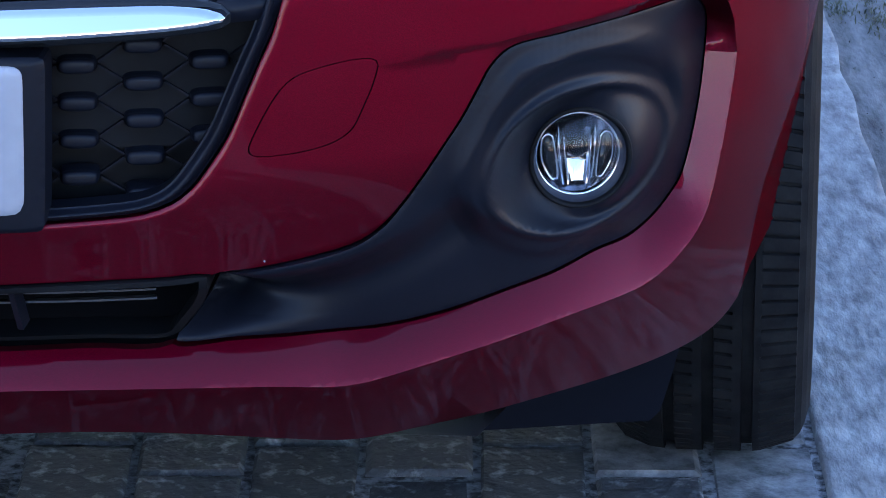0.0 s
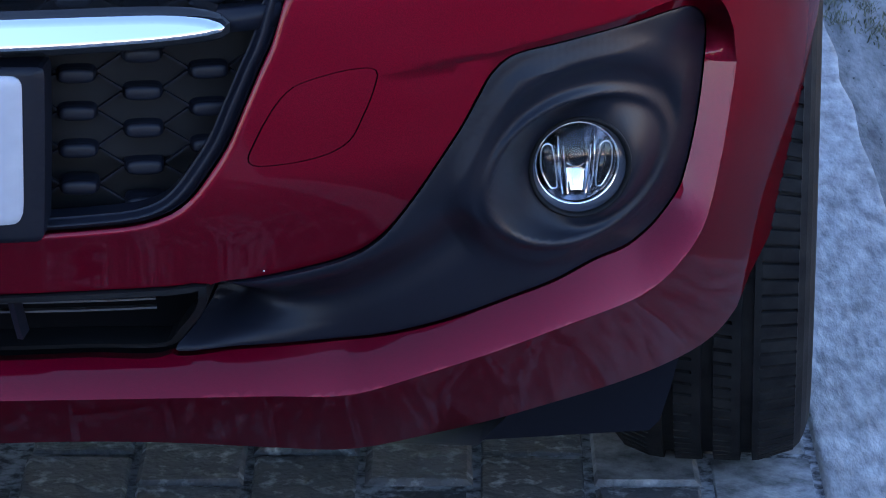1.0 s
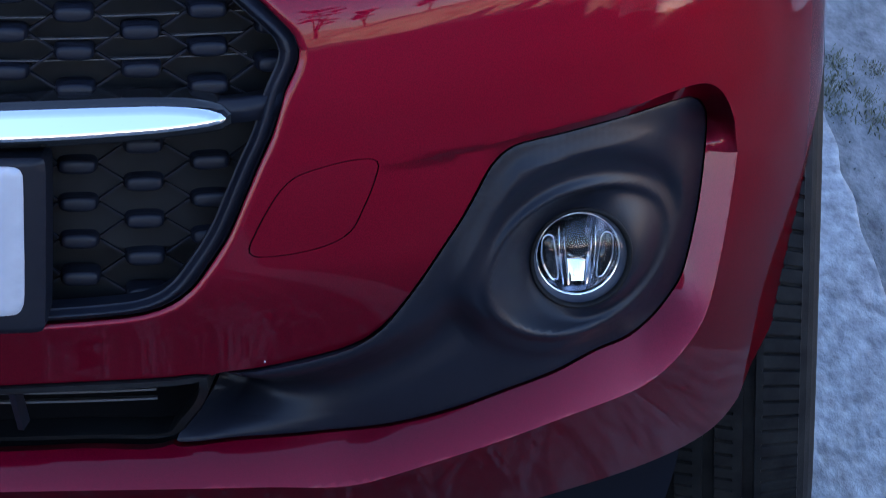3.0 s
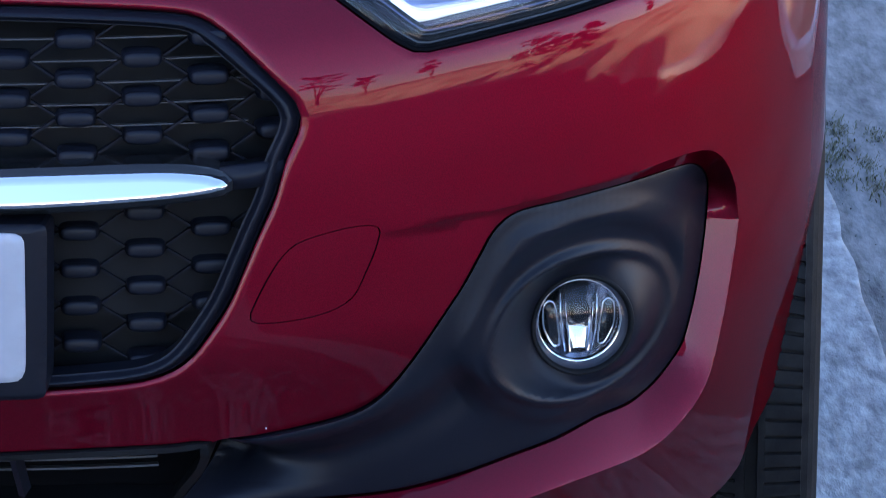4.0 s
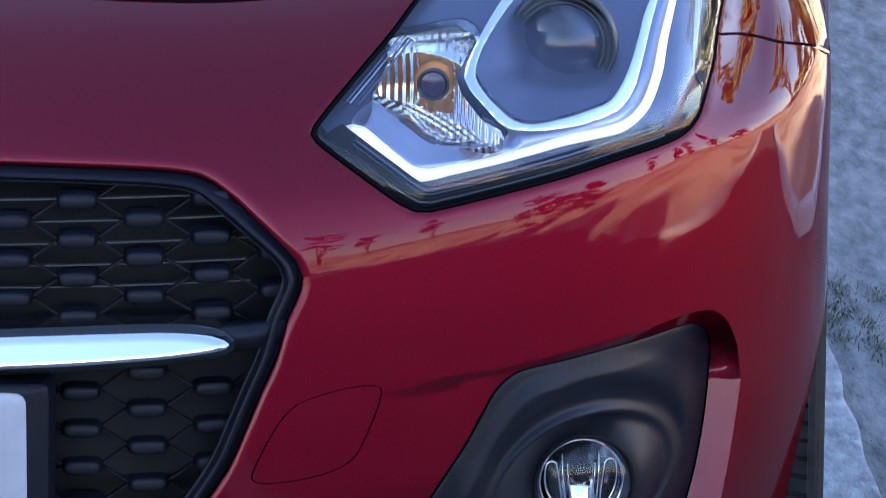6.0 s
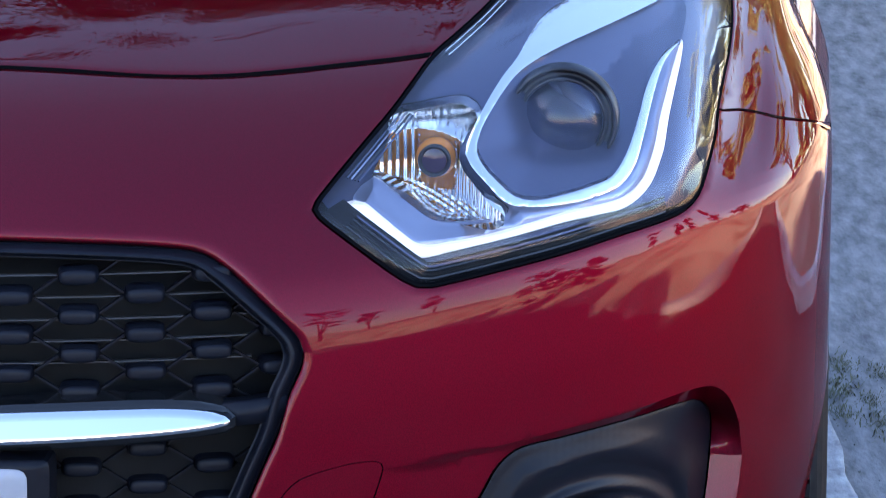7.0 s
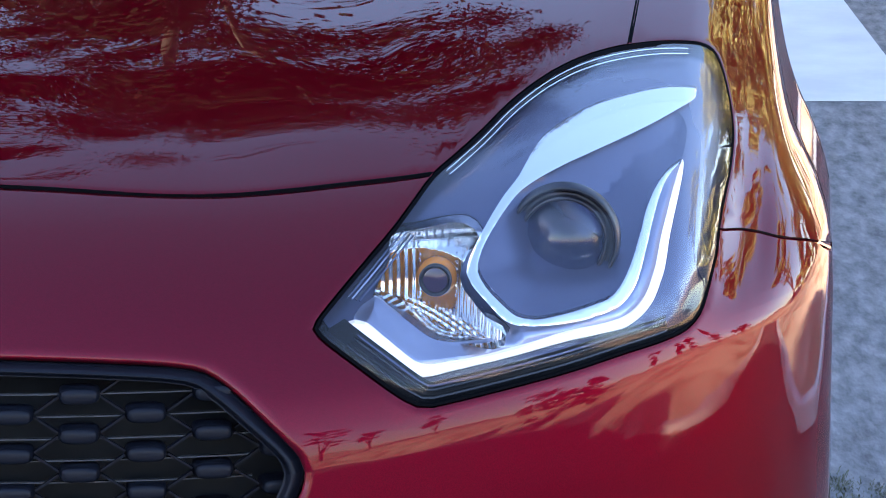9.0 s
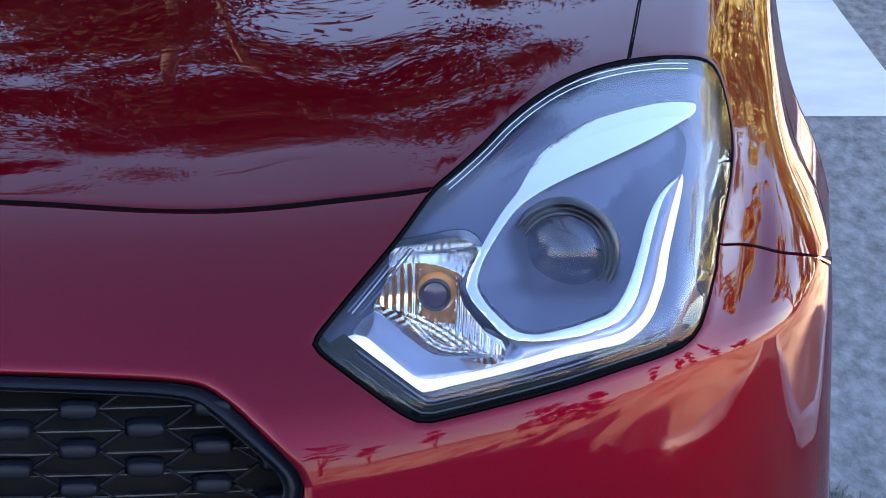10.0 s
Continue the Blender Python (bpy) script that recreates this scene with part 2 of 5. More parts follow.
CREASE = [(0.1736, 0.293), (0.2428, 0.2946), (0.3282, 0.2934), (0.4127, 0.2895), (0.4548, 0.2861), (0.4926, 0.2794), (0.5052, 0.278), (0.5392, 0.2845), (0.5749, 0.2908), (0.6242, 0.2986), (0.667, 0.3058), (0.7102, 0.3099), (0.732, 0.313), (0.7494, 0.3234), (0.7625, 0.3352), (0.7755, 0.3544), (0.7817, 0.3819), (0.7878, 0.4138), (0.7924, 0.4457), (0.7955, 0.4685), (0.7973, 0.4859)]
BROW = [(0.7946, 0.5133), (0.7897, 0.5331), (0.7753, 0.5547), (0.7501, 0.5577), (0.7075, 0.5534), (0.6654, 0.5516), (0.6237, 0.5482), (0.5824, 0.5438), (0.5268, 0.5409)]
BOTTOM = [(0.1666, 0.2482), (0.2366, 0.2491), (0.2801, 0.2502), (0.3658, 0.2447), (0.4167, 0.2363), (0.476, 0.2247), (0.4972, 0.2185), (0.5187, 0.2196), (0.5574, 0.2226), (0.6005, 0.223), (0.6438, 0.2257), (0.7095, 0.2259), (0.7541, 0.2263), (0.7813, 0.2296), (0.7949, 0.2373), (0.8017, 0.2468)]
ARCH = [(0.8129, 0.2752), (0.8285, 0.2994), (0.846, 0.3297), (0.8575, 0.3586), (0.8635, 0.3982), (0.8663, 0.4428), (0.8672, 0.4866)]
TOW = [(0.4339, 0.4857), (0.4342, 0.4816), (0.4367, 0.4792), (0.4412, 0.4779), (0.4503, 0.4776), (0.4751, 0.4794), (0.4958, 0.4844), (0.5082, 0.4921), (0.5186, 0.512), (0.524, 0.5248), (0.5273, 0.5355), (0.5286, 0.5411), (0.5274, 0.5452), (0.5233, 0.5475), (0.5085, 0.5478), (0.4839, 0.5436), (0.4674, 0.5381), (0.4575, 0.5292), (0.4466, 0.5124), (0.4373, 0.494)]
FANG = [(0.7479, 0.8479), (0.7324, 0.8514), (0.7093, 0.8528), (0.6646, 0.8485), (0.6434, 0.8419), (0.6271, 0.8339), (0.6198, 0.8258), (0.6122, 0.8136), (0.6029, 0.8038), (0.5939, 0.7911), (0.5858, 0.7771), (0.5804, 0.7654), (0.5799, 0.7584), (0.5845, 0.751), (0.6005, 0.735), (0.6161, 0.7222), (0.6564, 0.7175), (0.6817, 0.7197), (0.6977, 0.7241), (0.7075, 0.7336), (0.7135, 0.7506), (0.7176, 0.7678), (0.7253, 0.7945), (0.7305, 0.8022), (0.7384, 0.8083), (0.7273, 0.803), (0.72, 0.7953), (0.7143, 0.7841), (0.7109, 0.7706), (0.7063, 0.7554), (0.6918, 0.7315), (0.6771, 0.7272), (0.656, 0.724), (0.6329, 0.723), (0.62, 0.7267), (0.6089, 0.7353), (0.5953, 0.7483), (0.5883, 0.7588), (0.589, 0.7682), (0.5951, 0.7815), (0.6125, 0.8031), (0.6266, 0.8109), (0.6474, 0.818), (0.6686, 0.8234), (0.6901, 0.8285), (0.7118, 0.8336), (0.7337, 0.8394), (0.7478, 0.8448)]
STRIP = [(0.4937, 0.7314), (0.5075, 0.731), (0.5239, 0.7196), (0.5514, 0.7007), (0.5742, 0.7003), (0.6156, 0.7045), (0.6572, 0.7109), (0.6909, 0.7132), (0.7052, 0.7167), (0.7159, 0.7267), (0.7225, 0.7431), (0.7258, 0.7607), (0.7299, 0.7775), (0.7337, 0.7918), (0.74, 0.8081), (0.7411, 0.8059), (0.7371, 0.7815), (0.7328, 0.7595), (0.7292, 0.7389), (0.7213, 0.7212), (0.7047, 0.7094), (0.6827, 0.7072), (0.6574, 0.7058), (0.6158, 0.7002), (0.5745, 0.6952), (0.5581, 0.6929), (0.5448, 0.6936), (0.5284, 0.7044), (0.5108, 0.7168)]
TURN = [(0.5211, 0.7878), (0.5378, 0.7907), (0.5771, 0.7921), (0.5886, 0.7831), (0.5809, 0.7734), (0.5762, 0.758), (0.5797, 0.7488), (0.5989, 0.7305), (0.6144, 0.7188), (0.6135, 0.7128), (0.5716, 0.7115), (0.5566, 0.7165), (0.5367, 0.73), (0.5234, 0.7382), (0.5107, 0.747), (0.5167, 0.76), (0.5228, 0.7769)]
POCKET_LAMP = [(0.7377, 0.8058), (0.7151, 0.7939), (0.7117, 0.77), (0.7059, 0.753), (0.7002, 0.7378), (0.6912, 0.7289), (0.6765, 0.7245), (0.6553, 0.7213), (0.6321, 0.7203), (0.6192, 0.724), (0.608, 0.7327), (0.5944, 0.7458), (0.5874, 0.7564), (0.5881, 0.7659), (0.5943, 0.7793), (0.6023, 0.7906), (0.6117, 0.801), (0.6259, 0.8089), (0.6468, 0.8161), (0.6681, 0.8216), (0.6897, 0.8268), (0.7115, 0.8312), (0.7336, 0.8365), (0.7414, 0.827)]
TRAY = [(0.497, 0.7279), (0.5273, 0.7028), (0.5454, 0.6919), (0.5736, 0.6936), (0.6151, 0.6986), (0.6568, 0.7043), (0.6822, 0.7057), (0.7034, 0.7081), (0.72, 0.7199), (0.7279, 0.737), (0.7317, 0.7578), (0.7364, 0.7799), (0.7395, 0.8046), (0.722, 0.7962), (0.7126, 0.775), (0.7062, 0.7548), (0.7006, 0.7397), (0.6916, 0.7308), (0.6769, 0.7265), (0.6558, 0.7233), (0.6327, 0.7223), (0.6198, 0.726), (0.6087, 0.7346), (0.596, 0.7465), (0.6051, 0.7264), (0.6148, 0.7178), (0.6134, 0.7134), (0.5725, 0.7121), (0.5576, 0.7156), (0.5378, 0.729), (0.5245, 0.738), (0.5119, 0.7463), (0.5032, 0.7414)]
CHROME_BAR = [(0.2051, 0.5996), (0.2551, 0.6013), (0.2964, 0.6019), (0.3375, 0.602), (0.3784, 0.6011), (0.407, 0.5975), (0.416, 0.5944), (0.4196, 0.5912), (0.4176, 0.5883), (0.4069, 0.5864), (0.3783, 0.584), (0.3372, 0.5823), (0.296, 0.5809), (0.2546, 0.58), (0.2046, 0.579)]
BAR_BACK = [(0.2036, 0.6033), (0.2536, 0.6047), (0.3033, 0.6055), (0.3568, 0.6059), (0.3937, 0.6033), (0.4149, 0.5974), (0.4214, 0.5902), (0.4214, 0.5832), (0.4172, 0.5792), (0.377, 0.5745), (0.3358, 0.5719), (0.2944, 0.5705), (0.2528, 0.5695), (0.2026, 0.5681)]
PLATE = [(0.2077, 0.5622), (0.2616, 0.5613), (0.2665, 0.5608), (0.2702, 0.5586), (0.2722, 0.5547), (0.2724, 0.5491), (0.271, 0.4612), (0.2704, 0.4545), (0.2681, 0.4492), (0.2647, 0.4466), (0.2596, 0.4458), (0.2034, 0.4454)]
PLATE_FRAME = [(0.2063, 0.5672), (0.2727, 0.5666), (0.2834, 0.5664), (0.2867, 0.565), (0.2878, 0.562), (0.288, 0.5507), (0.2849, 0.4448), (0.2842, 0.435), (0.2824, 0.4314), (0.2786, 0.4302), (0.2643, 0.4296), (0.2011, 0.4288)]

# ---- mesh helpers ----
SK = 0.5  # metres of skin to a radian round the nose


def mesh_object(name, verts, faces, mat, parent=None, label="", normals=None, smooth=True):
    me = bpy.data.meshes.new(name)
    me.from_pydata([tuple(v) for v in verts], [], [tuple(int(i) for i in f) for f in faces])
    me.polygons.foreach_set("use_smooth", [smooth] * len(me.polygons))
    me.materials.append(mat)
    me.update()
    if normals is not None:
        me.normals_split_custom_set([tuple(n) for n in normals])
    ob = new(name, me)
    ob.parent = parent
    if label:
        tagged(ob, label)
    return ob


def part(name, bm, mat, parent, label="", smooth=True):
    me = bpy.data.meshes.new(name)
    bm.normal_update()
    bm.to_mesh(me)
    bm.free()
    me.polygons.foreach_set("use_smooth", [smooth] * len(me.polygons))
    me.materials.append(mat)
    ob = new(name, me)
    ob.parent = parent
    if label:
        tagged(ob, label)
    return ob


def thing(name, label, category, place=(0, 0, 0), group="", kind=""):
    ob = new(name)
    ob.location = place
    ob.empty_display_size = 0.05
    return tagged(ob, label, category, group, kind)


def smooth_line(points, step=0.006, closed=False):
    """Points at even steps along a soft curve through the given ones."""
    p = np.array(points, float)
    n = len(p)
    out = []
    for i in range(n if closed else n - 1):
        a, b, c, d = (p[(i + k) % n] if closed else p[min(max(i + k, 0), n - 1)] for k in (-1, 0, 1, 2))
        # centripetal tangents keep short spans from looping
        lb, lc, ld = (max(np.linalg.norm(u), 1e-6) ** 0.5 for u in (b - a, c - b, d - c))
        m1 = (c - b) + lc * ((b - a) / lb - (c - a) / (lb + lc)) if i > 0 or closed else c - b
        m2 = (c - b) + lc * ((d - c) / ld - (d - b) / (lc + ld)) if i < n - 2 or closed else c - b
        k = max(1, int(np.linalg.norm(c - b) / step))
        for t in np.arange(k) / k:
            out.append((2 * t ** 3 - 3 * t * t + 1) * b + (t ** 3 - 2 * t * t + t) * m1 + (3 * t * t - 2 * t ** 3) * c + (t ** 3 - t * t) * m2)
    if not closed:
        out.append(p[-1])
    return np.array(out)


def soften(line, width):
    """Rounds off a line of points, keeping its ends."""
    p = np.array(line, float)
    for _ in range(width):
        p[1:-1] = 0.5 * p[1:-1] + 0.25 * (p[:-2] + p[2:])
    return p


def off_line(q, line):
    """Distance of each point of q to a line of points."""
    best = np.full(len(q), 1e9)
    for a, b in zip(line[:-1], line[1:]):
        ab = b - a
        t = np.clip(((q - a) @ ab) / max(ab @ ab, 1e-12), 0, 1)
        best = np.minimum(best, np.linalg.norm(q - a - t[:, None] * ab, axis=1))
    return best


def within(q, poly):
    """Which points of q lie inside a closed outline."""
    ins = np.zeros(len(q), bool)
    for a, b in zip(poly, np.roll(poly, -1, 0)):
        c = (a[1] > q[:, 1]) != (b[1] > q[:, 1])
        ins ^= c & (q[:, 0] < (b[0] - a[0]) * (q[:, 1] - a[1]) / (b[1] - a[1] if b[1] != a[1] else 1e-12) + a[0])
    return ins


def inset(poly, g):
    """A closed outline drawn in by g."""
    p = np.array(poly)
    t = np.roll(p, -1, 0) - np.roll(p, 1, 0)
    t /= np.maximum(np.linalg.norm(t, axis=1), 1e-9)[:, None]
    nrm = np.stack([-t[:, 1], t[:, 0]], 1)
    area = np.sum(p[:, 0] * np.roll(p[:, 1], -1) - np.roll(p[:, 0], -1) * p[:, 1])
    return p + nrm * g * (1 if area > 0 else -1)


def round_angle(x, z):
    return np.arcsin(np.clip(np.clip(np.asarray(x) / flank(z), 0, 1) ** (NX / 2), 0, 1))


def side_angle(y, z):
    """The angle round the nose of a place on the flank, y behind the nose."""
    q = (y - nose(z - LIFT[1])) / LNOSE
    return np.where(q < 1, np.arccos(np.clip(1 - q, -1, 1)), math.pi / 2 + q - 1)


def skin(a, z):
    """The plain skin at an angle round the nose and a height."""
    c = np.clip(a, 0, math.pi / 2)
    x = flank(z) * np.sin(c) ** (2 / NX)
    t = np.clip((np.asarray(a) - 1.15) / 0.45, 0, 1)
    u = np.clip((np.asarray(a) - 1.95) / 0.7, 0, 1)
    return x - taper(z) * t * t * (3 - 2 * t) - 0.06 * u * u * (3 - 2 * u), nose(z - lifted(np.sin(c) ** (2 / NX))) + LNOSE * (1 - np.cos(c)) + LNOSE * np.maximum(a - math.pi / 2, 0) + cut_back(x, z)


def flat(points):
    p = np.array(points, float)
    z = p[:, 1] - 0.2 * cut_back(p[:, 0], p[:, 1])
    return np.stack([round_angle(p[:, 0], z) * SK, z], 1)


def panel(name, outer, holes, mat, parent, sink=None, back=0.012, step=0.009, lines=(), label="", lift=0.0, mirror=False, gap=0.0, fine=()):
    """A sheet of the body inside an outline on the flattened skin. sink(x, z): how far it lies behind the plain skin."""
    outer = [np.array(o) for o in ([outer] if len(np.shape(outer)) == 2 else outer)]
    loops = [inset(o, gap) if gap else o for o in outer] + [inset(np.array(h), -gap) if gap else np.array(h) for h in holes]
    pts, edges = [], []
    for lp in loops:
        k = len(pts)
        pts += list(lp)
        edges += [(k + i, k + (i + 1) % len(lp)) for i in range(len(lp))]
    for ln in lines:
        k = len(pts)
        pts += list(ln)
        edges += [(k + i, k + i + 1) for i in range(len(ln) - 1)]
    border = np.array(pts)
    lo, hi = border.min(0), border.max(0)
    gx, gz = np.meshgrid(np.arange(lo[0], hi[0], step), np.arange(lo[1], hi[1], step))
    gx = gx + (np.arange(gx.shape[0]) % 2)[:, None] * step / 2
    grid = np.stack([gx.ravel(), gz.ravel()], 1)
    for f in fine:
        near = off_line(grid, f) < 0.03
        extra = grid[near]
        grid = np.concatenate([grid, extra + (step / 2, 0), extra + (step / 4, step / 2)])

    def inside(q):
        r = np.zeros(len(q), bool)
        for o in loops[:len(outer)]:
            r |= within(q, o)
        for h in loops[len(outer):]:
            r &= ~within(q, h)
        return r
    grid = grid[inside(grid)]
    far = np.ones(len(grid), bool)
    for lp in [np.concatenate([lp, lp[:1]]) for lp in loops] + [np.array(l) for l in lines]:
        far &= off_line(grid, lp) > step * 0.35
    allp = np.concatenate([border, grid[far]])
    from mathutils.geometry import delaunay_2d_cdt
    v2, _, tris, *_ = delaunay_2d_cdt([Vector(p) for p in allp], edges, [], 0, 1e-6)
    v2, tris = np.array([tuple(v) for v in v2]), np.array([t for t in tris if len(t) == 3])
    mid = v2[tris].mean(1)
    tris = tris[inside(mid)]
    mid = v2[tris].mean(1)

    def place(q):
        x, y = skin(q[:, 0] / SK, q[:, 1])
        return np.stack([x, y + lift + (sink(x, q[:, 1]) if sink else 0), q[:, 1]], 1)
    used = np.unique(tris)
    new_index = np.full(len(v2), -1)
    new_index[used] = np.arange(len(used))
    v2, tris = v2[used], new_index[tris]
    verts = place(v2)
    corner = v2[tris]
    a, b, c = verts[tris[:, 0]], verts[tris[:, 1]], verts[tris[:, 2]]
    turn = np.cross(b - a, c - a)[:, 1] > 0
    tris[turn] = tris[turn][:, ::-1]
    corner = v2[tris]
    at = (corner * 0.78 + corner.mean(1, keepdims=True) * 0.22).reshape(-1, 2)
    e = min(0.0006, step * 0.1)
    du, dv = place(at + (e, 0)) - place(at - (e, 0)), place(at + (0, e)) - place(at - (0, e))
    nrm = np.cross(du, dv)
    nrm /= np.maximum(np.linalg.norm(nrm, axis=1), 1e-12)[:, None]
    nrm[nrm[:, 1] > 0.3] *= -1
    flipx = np.sum(nrm * np.repeat(np.cross(verts[tris[:, 1]] - verts[tris[:, 0]], verts[tris[:, 2]] - verts[tris[:, 0]]), 3, 0), 1) < 0
    nrm[flipx] *= -1
    faces, normals = [list(t) for t in tris], [n for n in nrm]
    # the turned-in rim
    count = {}
    for t in tris:
        for i in range(3):
            ed = (t[i], t[(i + 1) % 3])
            count[ed] = 1
    rim = [ed for ed in count if (ed[1], ed[0]) not in count]
    vs = [verts]
    base = len(verts)
    if back:
        va, vb = verts[[r[0] for r in rim]], verts[[r[1] for r in rim]]
        vs += [va, vb, vb + (0, back, 0), va + (0, back, 0)]
        m = len(rim)
        for i in range(m):
            f = [base + i + m, base + i, base + 3 * m + i, base + 2 * m + i]
            faces.append(f)
            n = np.cross(vb[i] - va[i], (0, back, 0))
            n = -n / max(np.linalg.norm(n), 1e-9)
            normals += [n] * 4
    verts = np.concatenate(vs)
    if mirror:
        k = len(verts)
        verts = np.concatenate([verts, verts * (-1, 1, 1)])
        m0 = len(faces)
        for f, s in zip(faces[:m0], np.cumsum([0] + [len(f) for f in faces[:m0]])[:-1].tolist()):
            faces.append([i + k for i in f[::-1]])
            normals += [np.array(normals[s + j]) * (-1, 1, 1) for j in range(len(f))][::-1]
    return mesh_object(name, verts, faces, mat, parent, label, normals)


def bar(bm, a, b, w, h, up=(0, 0, 1)):
    """A straight bar between two places, w wide and h high."""
    a, b = Vector(a), Vector(b)
    t = (b - a).normalized()
    s = t.cross(Vector(up)).normalized() * (w / 2)
    u = s.cross(t).normalized() * (h / 2)
    v = [bm.verts.new(p + i * s + j * u) for p in (a, b) for i, j in ((-1, -1), (1, -1), (1, 1), (-1, 1))]
    for f in ((3, 2, 1, 0), (4, 5, 6, 7), (0, 1, 5, 4), (1, 2, 6, 5), (2, 3, 7, 6), (3, 0, 4, 7)):
        bm.faces.new([v[i] for i in f])


def sweep(bm, pts, w, h, up=(0, 0, 1)):
    """One connected strip along places, w deep and h high."""
    pts = [Vector(p) for p in pts]
    rings = []
    for i, p in enumerate(pts):
        t = (pts[min(i + 1, len(pts) - 1)] - pts[max(i - 1, 0)]).normalized()
        s = t.cross(Vector(up)).normalized() * (w / 2)
        u = s.cross(t).normalized() * (h / 2)
        rings.append([bm.verts.new(p + a * s + b * u) for a, b in ((-1, -1), (1, -1), (1, 1), (-1, 1))])
    for p, q in zip(rings[:-1], rings[1:]):
        for i in range(4):
            bm.faces.new((p[i], p[(i + 1) % 4], q[(i + 1) % 4], q[i]))
    bm.faces.new(rings[0][::-1])
    bm.faces.new(rings[-1])
    bmesh.ops.recalc_face_normals(bm, faces=bm.faces)
    return bm


def lathe(profile, n=48, axis="y"):
    """A body of revolution from (radius, along) pairs."""
    bm = bmesh.new()
    rings = []
    for r, a in profile:
        ring = []
        for i in range(n):
            w = 2 * math.pi * i / n
            p = (r * math.cos(w), a, r * math.sin(w)) if axis == "y" else (a, r * math.cos(w), r * math.sin(w))
            ring.append(bm.verts.new(p))
        rings.append(ring)
    for p, q in zip(rings[:-1], rings[1:]):
        for i in range(n):
            bm.faces.new((p[i], p[(i + 1) % n], q[(i + 1) % n], q[i]))
    return bm

# ---- the car ----
car = thing("car", "dark red metallic hatchback parked on grey pavers, front corner", "car")

to_mid = lambda pts: [(0.0, pts[0][1])] + list(pts)
hood_edge = smooth_line(flat(to_mid(HOOD_EDGE)))
lamp_line = smooth_line(flat(LAMP), closed=True)
crease = soften(smooth_line(flat(to_mid(CREASE)), 0.006), 7)
brow = soften(smooth_line(flat(BROW), 0.006), 5)
bottom = soften(smooth_line(flat(to_mid(BOTTOM)), 0.006), 8)
arch = soften(smooth_line(flat(ARCH), 0.008), 6)
grille_line = smooth_line(flat([(0.0, GRILLE[0][1])] + GRILLE + [(0.0, GRILLE[-1][1])]))
bezel_line = smooth_line(flat(BEZEL), 0.005, closed=True)
intake_line = smooth_line(flat([(0.0, INTAKE[0][1])] + INTAKE + [(0.0, INTAKE[-1][1])]))
tow_line = smooth_line(flat(TOW), 0.004, closed=True)
seam_end = np.array([[float(side_angle(0.70, 0.690)) * SK, 0.690]])
fender_seam = np.concatenate([soften(smooth_line(flat(FENDER_SEAM)), 60), seam_end])


def nearest(line, p):
    return int(np.argmin(np.linalg.norm(line - np.array(p), axis=1)))


i_hood = nearest(lamp_line, hood_edge[-1])
i_seam = nearest(lamp_line, fender_seam[0])
i_top = nearest(lamp_line, flat(HOOD_SEAM[:1])[0])
# the lamp's outline runs from its inner tip over the top to the outside and back underneath
lamp_inner = lamp_line[:i_hood + 1][::-1]
lamp_under = lamp_line[i_seam:][::-1]
lamp_outer = lamp_line[i_top:i_seam + 1]
lamp_top = lamp_line[i_hood:i_top + 1]

rear = np.array([[float(side_angle(y, z)) * SK, z] for y, z in ((0.70, 0.66), (0.69, 0.61), (0.68, 0.56), (0.67, 0.51))])
bumper_line = np.concatenate([hood_edge, lamp_inner, lamp_under, fender_seam, rear, arch[::-1], bottom[::-1]])
# the pocket that holds fog lamp and lower intake, without its upper left side, where it meets the skin flush
i_a, i_b = nearest(bezel_line, flat([BEZEL[-1]])[0]), nearest(bezel_line, flat([BEZEL[27]])[0])
edge = np.concatenate([crease, brow])
bezel_tight = inset(bezel_line, 0.004)
pocket = np.concatenate([edge, bezel_tight[i_b:i_a + 1][::-1], (smooth_line(flat(INTAKE[:5])) - (0, 0.006))[::-1], [[0.0, INTAKE[0][1] - 0.006]]])


fold_line = flat([(0.530, 0.5412), (0.58, 0.5452), (0.63, 0.5492)])
SHELF, LEDGE, UNDERCUT = 0.98, 1.20, 0.36


def soft_step(t):
    t = np.clip(t, 0, 1)
    return t * t * (3 - 2 * t)


def roll(d, r):
    d = np.minimum(d, r)
    return r - np.sqrt(np.maximum(r * r - (r - d) ** 2, 0))


